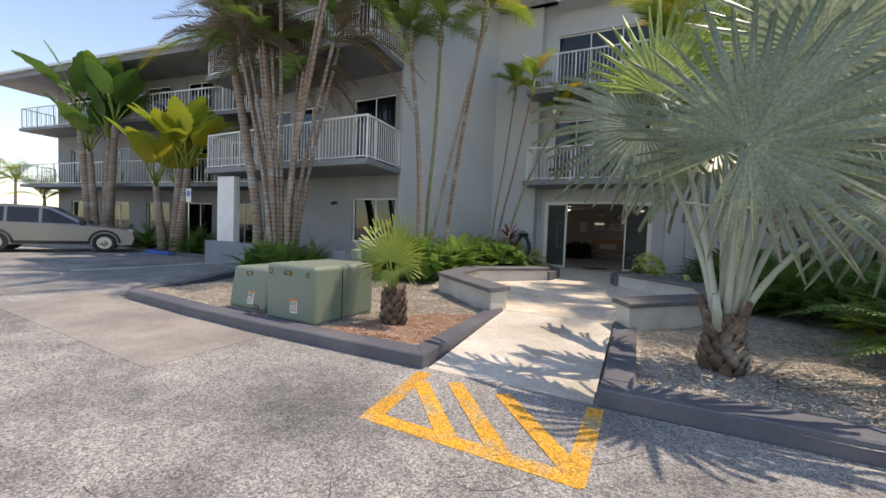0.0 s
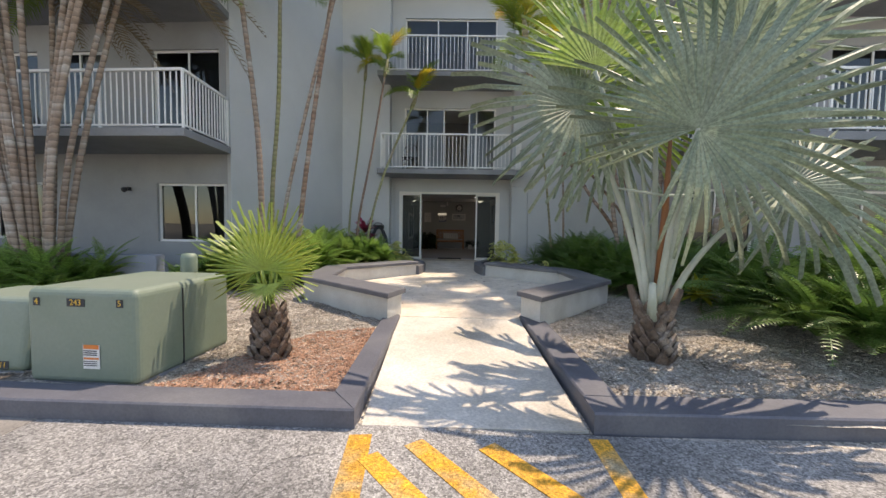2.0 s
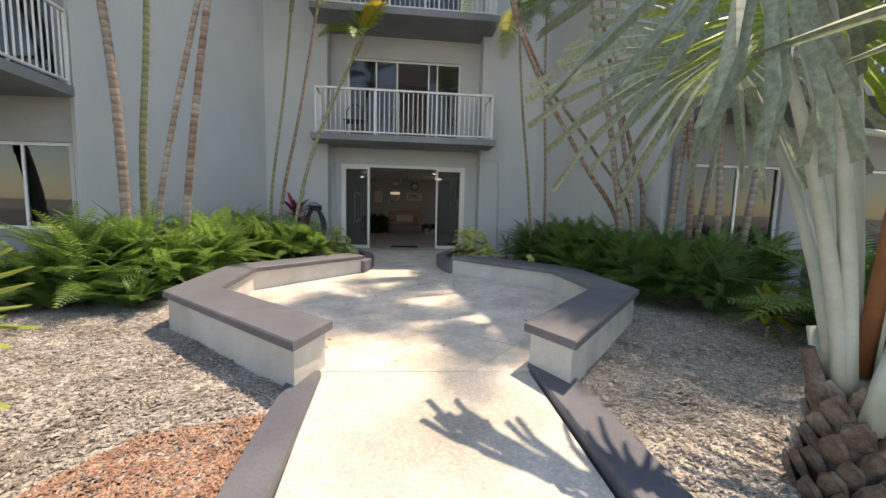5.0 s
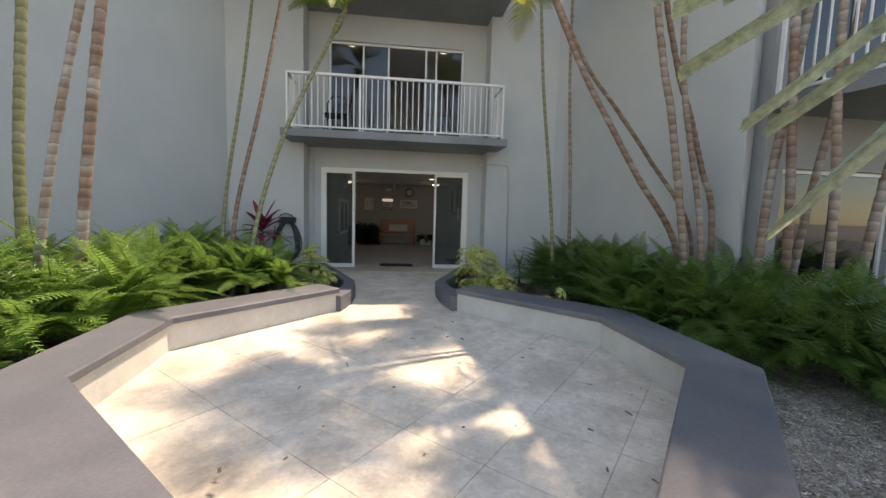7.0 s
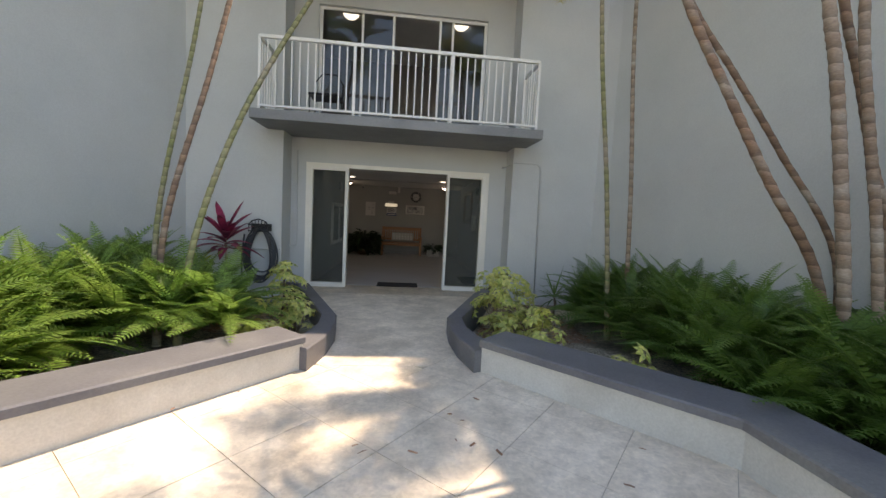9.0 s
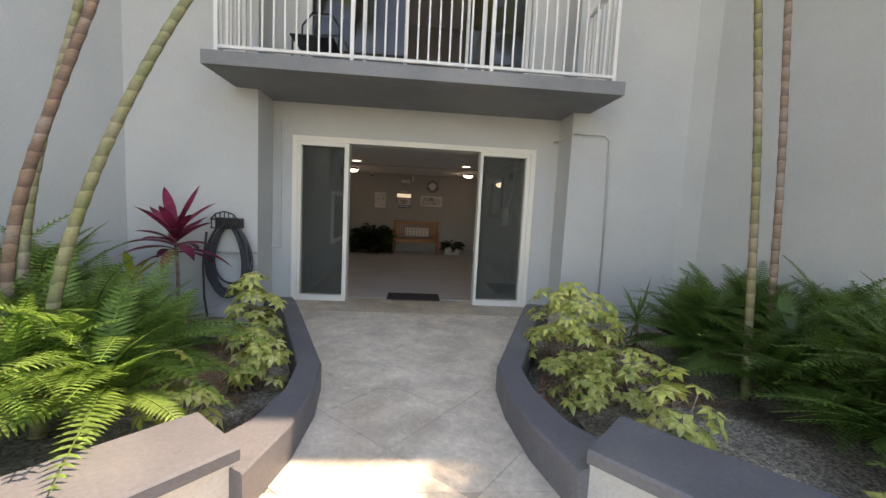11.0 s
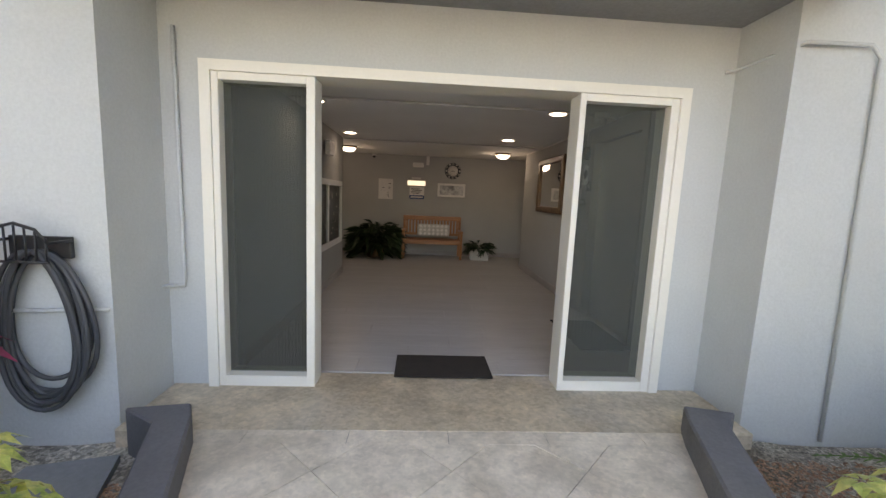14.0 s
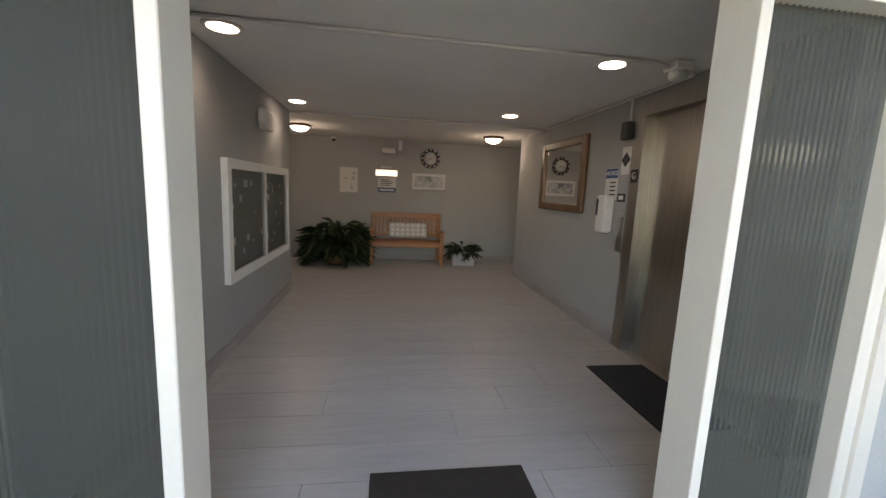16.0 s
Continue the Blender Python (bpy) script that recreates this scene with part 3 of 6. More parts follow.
for z in (3.03, 5.92):
    balcony("entrance_balcony", [(-5.13, 13.67), (-0.70, 13.67), (-0.70, 14.6), (-0.88, 15.02), (-4.9, 15.02), (-5.12, 14.5)], z,
            [(-5.02, 14.45), (-5.02, 13.77), (-0.80, 13.77), (-0.80, 14.5)], "white-railed concrete balcony above the entrance")

# wings: wall along y = 10.2 with doors, windows, balconies
WING = [(-14.0, -7.7), (1.45, 9.5)]
LW_HOLES, RW_HOLES = [], []
for z in (3.05, 5.95):
    LW_HOLES += [(-9.5, z, -7.9, z + 2.15), (-13.7, z, -12.3, z + 2.15), (-12.0, z + 0.0, -10.7, z + 2.15)]
    RW_HOLES += [(1.9, z, 3.6, z + 2.15), (5.0, z, 6.8, z + 2.15)]
LW_HOLES += [(-9.45, 0.86, -7.75, 2.2), (-13.6, 0.86, -12.0, 2.2)]
RW_HOLES += [(1.9, 0.7, 3.6, 2.2), (5.0, 0.7, 6.8, 2.2)]
wall_with_holes("wall_wing_left", -14.2, -7.64, -0.1, TOP, 10.2, 10.42, LW_HOLES, STUCCO_WING_SHADED, "shaded grey stucco wall of the apartment wing")
wall_with_holes("wall_wing_right", 1.62, 9.5, -0.1, TOP, 10.2, 10.42, RW_HOLES, STUCCO_WING_SHADED, "shaded grey stucco wall of the apartment wing")
for i, h in enumerate(LW_HOLES + RW_HOLES):
    opening_glass("wing_window", *h, 10.3, [(0, 0.52, GLASS), (0.52, 1, GLASS2 if i % 3 and i < len(LW_HOLES) else GLASS)], "white-framed sliding window of an apartment")
    box("blind", h[0] + (h[2] - h[0]) * 0.5, 10.40, h[1] + 0.04, h[2] - 0.04, 10.41, h[3] - 0.04, WHITE, tagged(new("window_blind"), "pale closed vertical blind behind glass", "blind")) if i % 2 == 0 and i < len(LW_HOLES) else None
for z in (3.0, 5.93):
    balcony("wing_balcony", [(-14.05, 8.34), (-7.35, 8.34), (-7.62, 10.2), (-14.05, 10.2)], z, [(-13.98, 10.1), (-13.98, 8.42), (-7.42, 8.42), (-7.66, 10.1)], "long shaded balcony with white metal railing")
    balcony("wing_balcony", [(1.5, 10.2), (1.75, 8.4), (8.5, 8.4), (8.5, 10.2)], z, [(1.62, 10.1), (1.83, 8.48), (8.45, 8.48)], "shaded balcony with white metal railing")
low = tagged(box("garden_wall_left", -13.5, 8.05, -0.05, -7.7, 8.25, 0.72, STUCCO_LOW, bevel=0.01), "low blue-grey garden wall of ground-floor patio", "wall", kind="structure")
tagged(box("garden_wall_right", 2.3, 8.45, -0.05, 8.4, 8.6, 0.75, STUCCO_LOW, bevel=0.01), "low blue-grey garden wall of ground-floor patio", "wall", kind="structure")
tagged(box("patio_divider", -13.6, 8.5, -0.05, -12.75, 8.7, 2.75, WHITE), "white-painted upright wall panel under balcony", "wall", kind="structure")
# Wide overhang past the left bay is added to keep sun off its wall.
tagged(prism("roof", [(-14.4, 8.0), (-5.9, 8.0), (-4.4, 13.2), (-4.4, 14.29), (-7.0, 14.29), (-7.0, 16), (-14.4, 16)], TOP, TOP + 0.25, ROOFM), "flat roof of the apartment wing, outline set to cast shade", "roof", kind="structure")
# Roof edge placed so that its shadow gives the shade line on the patio.
tagged(prism("roof_right", [(1.4, 10.15), (9.8, 10.15), (9.8, 25), (1.0, 25), (1.0, 14.0)], TOP, TOP + 0.25, ROOFM), "flat roof of the apartment wing, outline set to cast shade", "roof", kind="structure")
tagged(box("roof_middle", -6.99, 14.3, TOP, 0.99, 25, TOP + 0.25, ROOFM), "flat roof edge above the entrance", "roof", kind="structure")
# inner walls and floors that close the rooms behind the glass
for n0, (xa, xb, ya, yb) in (("left", (-14.2, -7.95, 10.42, 14.0)), ("right", (1.7, 9.5, 10.42, 14.0)), ("middle", (-6.6, 0.9, 15.22, 19.0))):
    for z in ((0.0,) if n0 != "middle" else ()) + (2.85, 5.75, 8.7):
        tagged(box("floor_" + n0, xa, ya, z, xb, yb, z + 0.12, CEILING), "plain floor slab of an apartment", "floor", kind="structure")
    zb = 2.97 if n0 == "middle" else -0.1
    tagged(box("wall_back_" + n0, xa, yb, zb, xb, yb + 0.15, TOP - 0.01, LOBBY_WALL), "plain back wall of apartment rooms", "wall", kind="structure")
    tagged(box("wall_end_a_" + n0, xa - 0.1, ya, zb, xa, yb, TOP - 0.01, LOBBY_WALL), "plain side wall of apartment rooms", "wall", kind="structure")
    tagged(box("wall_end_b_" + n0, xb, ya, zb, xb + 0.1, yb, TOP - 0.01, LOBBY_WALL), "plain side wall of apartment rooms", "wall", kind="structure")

# far wing on the left
FX0, FX1, FY = -31.8, -14.3, 12.6
FH = []
for z in (0.1, 2.95, 5.9):
    for x in (-30.6, -27.4, -24.4, -21.5, -18.7, -16.4):
        FH.append((x, z + (0.0 if z > 1 else 0.0), x + 1.7, z + 2.1))
wall_with_holes("wall_far_wing", FX0, FX1, -0.1, 8.6, FY, FY + 0.25, FH, STUCCO_FAR_SHADED, "shaded grey stucco wall of the far wing")
for i, h in enumerate(FH):
    opening_glass("far_window", *h, FY + 0.1, [(0, 0.5, GLASS), (0.5, 1, GLASS)], "dark sliding glass door of the far wing")
tagged(box("far_back", FX0, FY + 2.0, -0.1, FX1, FY + 2.2, 8.6, LOBBY_WALL), "plain inner wall of the far wing", "wall", kind="structure")
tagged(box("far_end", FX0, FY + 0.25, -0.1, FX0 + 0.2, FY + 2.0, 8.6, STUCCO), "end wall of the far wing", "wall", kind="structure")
for z in (2.95, 5.95):
    balcony("far_balcony", [(-32.0, 11.0), (-14.35, 11.0), (-14.35, FY), (-32.0, FY)], z, [(-31.9, FY - 0.1), (-31.9, 11.08), (-14.45, 11.08)], "long walkway balcony with white railing", gap=0.2)
tagged(box("far_soffit", -33.6, 10.5, 8.35, -14.3, 15, 8.6, SLAB), "grey eaves of the far wing", "eaves", kind="structure")
bm = bmesh.new()
vs = [bm.verts.new(p) for p in ((-33.8, 10.35, 8.6), (-14.2, 10.35, 8.6), (-14.2, 15, 9.9), (-33.8, 15, 9.9), (-33.8, 10.35, 8.72), (-14.2, 10.35, 8.72), (-14.2, 15, 10.02), (-33.8, 15, 10.02))]
for q in ((0, 1, 2, 3), (4, 7, 6, 5), (0, 4, 5, 1), (1, 5, 6, 2), (2, 6, 7, 3), (3, 7, 4, 0)):
    bm.faces.new([vs[k] for k in q])
tagged(part("roof_far", bm, ROOFM), "pale metal roof of the far wing", "roof", kind="structure")

# ---- lobby ----
LZ, LC, LL, LR, LB = 0.20, 2.57, -4.5, -0.98, 21.8
tagged(box("lobby_slab", -8.5, 15.0, -0.1, 4.0, LB + 0.2, LZ - 0.012, GROUT), "dark joint bed under lobby floor planks", "floor", kind="structure")
tagged(box("lobby_ceiling", -8.5, 15.22, LC, 4.0, LB + 0.2, LC + 0.15, CEILING), "pale flat lobby ceiling", "ceiling", kind="structure")
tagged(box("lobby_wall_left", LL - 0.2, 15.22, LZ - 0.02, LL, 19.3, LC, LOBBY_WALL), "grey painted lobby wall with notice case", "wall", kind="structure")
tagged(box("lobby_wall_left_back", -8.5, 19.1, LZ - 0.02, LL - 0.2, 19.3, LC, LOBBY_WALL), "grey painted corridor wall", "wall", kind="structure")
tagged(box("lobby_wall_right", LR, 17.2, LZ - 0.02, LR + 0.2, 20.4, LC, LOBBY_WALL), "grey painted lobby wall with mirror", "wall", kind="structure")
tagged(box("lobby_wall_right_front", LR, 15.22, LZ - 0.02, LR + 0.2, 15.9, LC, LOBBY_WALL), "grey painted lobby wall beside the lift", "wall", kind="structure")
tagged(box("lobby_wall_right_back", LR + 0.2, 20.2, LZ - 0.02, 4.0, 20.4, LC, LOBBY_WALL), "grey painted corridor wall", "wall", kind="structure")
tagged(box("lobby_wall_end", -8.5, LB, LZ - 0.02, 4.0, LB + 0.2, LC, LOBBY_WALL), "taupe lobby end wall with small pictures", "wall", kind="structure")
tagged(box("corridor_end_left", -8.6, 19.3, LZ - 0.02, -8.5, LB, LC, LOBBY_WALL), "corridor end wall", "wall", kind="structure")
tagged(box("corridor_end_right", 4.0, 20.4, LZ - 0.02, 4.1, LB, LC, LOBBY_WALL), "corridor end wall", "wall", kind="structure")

# ---- entrance ----
rnd0x = random.Random(3)
sill = tagged(box("entrance_sill", -4.87, 14.42, -0.05, -0.91, 15.22, 0.192, SILL, bevel=0.01), "worn travertine sill step before the entrance", "step", kind="structure")
ent = empty("door_entrance", "cream-painted entrance frame with two ribbed glass sidelights", "door", kind="structure")
bm = box_bm(-4.60, 14.955, 0.192, -4.53, 15.2, 2.455)
box_bm(-1.31, 14.955, 0.192, -1.24, 15.2, 2.455, bm=bm)
box_bm(-4.53, 14.955, 2.385, -1.31, 15.2, 2.455, bm=bm)
part("casing", bm, CREAM, ent)
RIB = glass("ribbed_glass", (0.30, 0.33, 0.32), 0.14)
rn, rl = RIB.node_tree.nodes, RIB.node_tree.links
# Grey diffuse share: reflected light is put into the pane's own colour.
reflection_bsdf, reflection_mix = rn.new("ShaderNodeBsdfDiffuse"), rn.new("ShaderNodeMixShader")
reflection_bsdf.inputs[0].default_value, reflection_mix.inputs[0].default_value = (0.36, 0.39, 0.37, 1), 0.22
rl.new(rn["Material Output"].inputs[0].links[0].from_socket, reflection_mix.inputs[1])
rl.new(reflection_bsdf.outputs[0], reflection_mix.inputs[2])
rl.new(reflection_mix.outputs[0], rn["Material Output"].inputs[0])
for xa, xb in ((-4.53, -3.85), (-2.03, -1.31)):
    bm = box_bm(xa, 14.97, 0.192, xa + 0.045, 15.16, 2.385, 0.004)
    box_bm(xb - 0.06, 14.97, 0.192, xb, 15.16, 2.385, 0.004, bm=bm)
    box_bm(xa + 0.045, 14.975, 2.335, xb - 0.06, 15.15, 2.385, bm=bm)
    box_bm(xa + 0.045, 14.975, 0.192, xb - 0.06, 15.15, 0.27, bm=bm)
    sl = part("sidelight", bm, CREAM, ent)
    n = 46
    v, f = [], []
    for i in range(n + 1):
        x = xa + 0.045 + (xb - xa - 0.105) * i / n
        yy = 15.06 + (0.011 if i % 2 else -0.011)
        v += [(x, yy, 0.27), (x, yy, 2.335)]
        if i:
            b = 2 * i
            f.append((b - 2, b, b + 1, b - 1))
    pane = mesh_ob("ribbed_pane", v, f, RIB, sl, "ribbed translucent glass pane")
    pane.visible_shadow = False
mat_rug = tagged(box("doormat", -3.28, 15.13, 0.2, -2.49, 15.56, 0.212, mat("brown_mat", (0.035, 0.027, 0.023), None, 10, 0.95, 0.8, fine=90), bevel=0.003), "dark brown rectangular doormat on lobby floor", "doormat")
tagged(box("lift_mat", -1.51, 15.78, 0.2, -0.99, 16.72, 0.21, mat("navy_mat", (0.02, 0.023, 0.03), None, 10, 0.95, 0.8, fine=90), bevel=0.003), "dark rubber mat before the lift", "doormat")

# hose on its wrought-iron holder
hose = empty("garden_hose", "coiled dark grey garden hose on black iron holder", "hose", Matrix.Translation((-5.18, 14.42, 0.84)))
HOSE = plain("hose_rubber", (0.06, 0.063, 0.07), 0.55)
for i in range(9):
    rx, rz, ox = rnd0x.uniform(0.2, 0.31), rnd0x.uniform(0.36, 0.45), rnd0x.uniform(-0.04, 0.04)
    pts = []
    for k in range(37):
        a = 2 * math.pi * k / 36 + math.pi / 2
        pts.append((ox + rx * math.cos(a) * (0.75 + 0.25 * (1 - math.sin(a)) / 2 * 1.2), -0.02 - 0.013 * (i % 4) + 0.01 * math.sin(a * 2 + i), 0.40 - rz + rz * math.sin(a)))
    tube("hose_loop", pts, 0.0135, HOSE, hose, 7)
tube("hose_tail", [(-0.25, -0.05, 0.3), (-0.29, -0.06, -0.1), (-0.27, -0.08, -0.5), (-0.2, -0.15, -0.72)], 0.0135, HOSE, hose, 7)
hb = box("holder_plate", -0.16, -0.01, 0.36, 0.16, 0.02, 0.48, BLACK, hose, 0.004)
for i in range(7):
    x = -0.15 + 0.05 * i
    tube("holder_bar", [(x, -0.14, 0.36), (x, -0.14, 0.5 + 0.05 * math.cos((i - 3) * 0.6))], 0.006, BLACK, hose, 5)
tube("holder_rim", [(-0.16, 0, 0.46), (-0.16, -0.14, 0.46), (-0.1, -0.14, 0.53), (0, -0.14, 0.56), (0.1, -0.14, 0.53), (0.16, -0.14, 0.46), (0.16, 0, 0.46)], 0.009, BLACK, hose, 6)
tube("holder_foot", [(-0.16, -0.14, 0.36), (0.16, -0.14, 0.36)], 0.008, BLACK, hose, 6)
for name, pts, r in (("conduit", [(-4.76, 14.975, 2.65), (-4.75, 14.975, 0.98), (-4.75, 14.975, 0.93), (-4.85, 14.96, 0.93), (-4.89, 14.9, 0.93), (-4.89, 14.46, 0.9), (-5.35, 14.4, 0.9)], 0.013),
                     ("conduit", [(-1.0, 14.98, 2.58), (-0.93, 14.95, 2.6), (-0.88, 14.5, 2.62), (-0.5, 14.48, 2.62), (-0.42, 14.49, 2.55), (-0.37, 14.49, 0.1)], 0.012)):
    tagged(tube(name, pts, r, STUCCO, sides=6), "thin painted conduit fixed to the stucco", "pipe")
tagged(prism("stepping_stone", [(-5.1, 13.55), (-4.75, 13.5), (-4.6, 13.9), (-4.75, 14.3), (-5.15, 14.2)], 0.05, 0.115, SLAB), "flat grey stepping stone on soil", "stone")

# ---- transformer cabinets ----


def cabinet(name, x0, y0, x1, y1, z0, z1, slope, label, number, lows):
    c = empty(name, label, "utility cabinet", Matrix.Translation((x0, y0, z0)))
    w, d, h = x1 - x0, y1 - y0, z1 - z0
    bm = box_bm(0, 0, 0.0, w, d, h, 0.055, 4)
    for p in bm.verts:
        if p.co.y < d * 0.3:
            p.co.y += slope * (p.co.z / h)
        p.co.z += 0.03 * (1 - abs(p.co.x / w - 0.5) * 2) if p.co.z > h * 0.8 else 0
    part("housing", bm, GREENBOX, c, smooth=False)
    box("seam", -0.004, d * 0.42, 0.02, w + 0.004, d * 0.42 + 0.012, h * 0.93, BLACK, c)
    box("plinth", 0.02, 0.02 - 0.0, -0.06, w - 0.02, d - 0.02, 0.01, SLAB, c)
    tilt = math.atan2(slope, h)

    def face(x, z, out=0.004):
        return Matrix.Translation((x, slope * z / h - out, z)) @ Matrix.Rotation(math.pi / 2 - tilt, 4, "X")
    lab = box("warning_label", -0.065, -0.09, 0, 0.065, 0.09, 0.003, LABEL_WHITE, c, label="white and orange warning label")
    lab.matrix_basis = face(w * 0.6, h * 0.3)
    for zz, hh, mm in ((0.075, 0.016, LABEL_ORANGE), (-0.012, 0.007, LABEL_ORANGE), (0.03, 0.004, INK), (0.015, 0.004, INK), (0.045, 0.004, INK), (-0.035, 0.003, INK), (-0.05, 0.003, INK), (-0.065, 0.003, INK)):
        o = box("label_bar", -0.06, zz - hh, 0.003, 0.06 if hh > 0.005 else 0.045, zz + hh, 0.005, mm, lab)
    for x, z, t in [(w * 0.47, h * 0.86, number)] + lows:
        o = box("number_plate", -0.022 * len(t) - 0.004, -0.03, 0, 0.022 * len(t) + 0.004, 0.03, 0.002, INK, c)
        o.matrix_basis = face(x, z, 0.003)
        words("number", t, 0.062, face(x, z, 0.006), LABEL_YELLOW, c)
    return c


cabinet("transformer_cabinet", -5.50, 4.2, -4.62, 5.32, 0.08, 0.80, 0.0, "large pale green steel transformer cabinet on gravel", "243", [(0.1, 0.62, "4"), (0.76, 0.62, "5")])
cabinet("utility_cabinet", -6.46, 4.3, -5.66, 5.0, 0.10, 0.68, 0.09, "smaller green steel utility cabinet with sloping front", "189", [(0.62, 0.06, "11")])
tagged(lathe("vent_post", [(0.09, 0.05), (0.09, 0.88), (0.075, 0.93), (0.0, 0.94)], GREENBOX, sides=16, m=Matrix.Translation((-5.55, 6.0, 0))), "short round green post behind the cabinet", "post")

# ---- road markings, kerb pieces, signs ----


def stripe(a, b, w):
    a, b = Vector(a), Vector(b)
    d = (b - a).normalized()
    n = Vector((-d.y, d.x)) * w / 2
    p = prism("stripe", [tuple(a - n), tuple(b - n), tuple(b + n), tuple(a + n)], 0.001, 0.002 + 0.0008 * len(marks.children), YELLOW)
    return p


marks = empty("road_marking", "worn yellow painted hatching on the asphalt", "road marking", kind="structure")
for a, b, w in (((-2.84, 3.86), (-2.70, 2.92), 0.14), ((-2.76, 2.93), (-1.30, 2.95), 0.13), ((-1.37, 3.95), (-1.34, 2.90), 0.12), ((-2.74, 3.64), (-2.12, 2.96), 0.13), ((-2.50, 3.80), (-1.76, 2.96), 0.13), ((-2.06, 3.80), (-1.36, 3.02), 0.13)):
    stripe(a, b, w).parent = marks
sign = empty("parking_sign", "small white parking sign on thin steel post", "sign", Matrix.Translation((-16.5, 9.2, 0)))
box("post", -0.025, -0.015, 0, 0.025, 0.015, 2.5, STEEL, sign)
box("panel", -0.17, -0.025, 2.0, 0.17, -0.017, 2.5, LABEL_WHITE, sign, label="white rectangular sign panel")
box("symbol", -0.1, -0.03, 2.22, 0.1, -0.026, 2.42, BLUE, sign)
stop = tagged(box("wheel_stop", -18.6, 8.7, 0, -16.9, 8.9, 0.12, BLUE, bevel=0.03, seg=2), "blue-painted concrete wheel stop", "wheel stop")
tagged(prism("blue_marking", [(-19.0, 8.0), (-16.8, 8.0), (-16.8, 8.12), (-19.0, 8.12)], 0.001, 0.005, BLUE), "blue painted parking line on asphalt", "road marking", kind="structure")
strip("kerb_far", [(-30, 9.0), (-12.5, 8.9), (-10.5, 7.0), (-9.1, 4.9)], [(-30, 9.2), (-12.4, 9.1), (-10.3, 7.15), (-8.9, 4.95)], -0.03, 0.12, CURB, "grey kerb of the parking lot", "kerb")
for x in (-13.4, -23.2, -26):
    p = tagged(prism("parking_line", [(x, 4.8), (x + 0.1, 4.8), (x + 0.1, 8.6), (x, 8.6)], 0.001, 0.005, WHITE), "white parking line on asphalt", "road marking", kind="structure")

# ---- parked car ----
car = empty("parked_car", "silver sport utility vehicle parked by the kerb", "car", Matrix.Translation((-20.7, 6.8, 0)) @ Matrix.Rotation(radians(64), 4, "Z"))
# side outline along x (front at +x), extruded with tumblehome
low_line = [(-2.28, 0.45), (-2.3, 0.75), (-2.25, 1.0), (-1.2, 1.02), (0.0, 1.0), (1.0, 0.98), (1.9, 0.9), (2.25, 0.75), (2.3, 0.5), (2.2, 0.28), (-2.15, 0.28)]
bm = bmesh.new()
rows = []
for yv, k in ((-0.93, 1.0), (-0.80, 1.02), (0.80, 1.02), (0.93, 1.0)):
    rows.append([bm.verts.new((x * (1.0 if abs(yv) > 0.9 else 1.01), yv, z if z < 0.9 else z * k)) for x, z in low_line])
for r0, r1 in zip(rows, rows[1:]):
    for i in range(len(low_line)):
        j = (i + 1) % len(low_line)
        bm.faces.new((r0[i], r0[j], r1[j], r1[i]))
bm.faces.new(rows[0])
bm.faces.new(rows[-1][::-1])
part("body", bm, CARPAINT, car)
bm = bmesh.new()
prof = [(-2.2, 0.99), (-1.8, 1.56), (-1.2, 1.66), (-0.1, 1.64), (1.1, 0.97)]
va = [bm.verts.new((x, -0.88 + (z - 0.97) * 0.3, z)) for x, z in prof]
vb = [bm.verts.new((x, 0.88 - (z - 0.97) * 0.3, z)) for x, z in prof]
bm.faces.new(va)
bm.faces.new(vb[::-1])
for i in range(len(prof)):
    j = (i + 1) % len(prof)
    bm.faces.new((va[i], vb[i], vb[j], va[j]))
part("cabin", bm, CARPAINT, car)
CARGLASS = plain("car_glass", (0.02, 0.023, 0.026), 0.08)
for pts in ([(-1.9, 1.08), (-1.62, 1.5), (-1.2, 1.56), (-1.2, 1.06)], [(-1.12, 1.06), (-1.12, 1.57), (-0.35, 1.56), (-0.35, 1.05)], [(-0.27, 1.05), (-0.27, 1.55), (-0.12, 1.54), (0.75, 1.04)]):
    for sd in (-1, 1):
        v = [(x, sd * (0.889 - (z - 0.97) * 0.3), z) for x, z in pts]
        mesh_ob("side_window", v, [tuple(range(len(v)))], CARGLASS, car)
mesh_ob("windscreen", [(1.02, -0.78, 1.03), (1.02, 0.78, 1.03), (0.0, 0.66, 1.6), (0.0, -0.66, 1.6)], [(0, 1, 2, 3)], CARGLASS, car)
for x in (-1.42, 1.42):
    for sd in (-1, 1):
        m = Matrix.Translation((x, sd * 0.86, 0.36)) @ Matrix.Rotation(-sd * math.pi / 2, 4, "X")
        ty = lathe("tyre", [(0.2, -0.1), (0.33, -0.1), (0.36, -0.06), (0.36, 0.07), (0.33, 0.1), (0.235, 0.1), (0.23, 0.06)], RUBBER, car, 24, m)
        lathe("rim", [(0.2, 0.02), (0.23, 0.1), (0.215, 0.1), (0.07, 0.06), (0.05, 0.09), (0.0, 0.09)], STEEL, ty, 10)
        arch = [(x + 0.44 * math.cos(t), sd * 0.935, 0.36 + 0.44 * math.sin(t)) for t in [math.pi * i / 10 for i in range(11)]]
        tube("wheel_arch", arch, 0.04, RUBBER, car, 6)
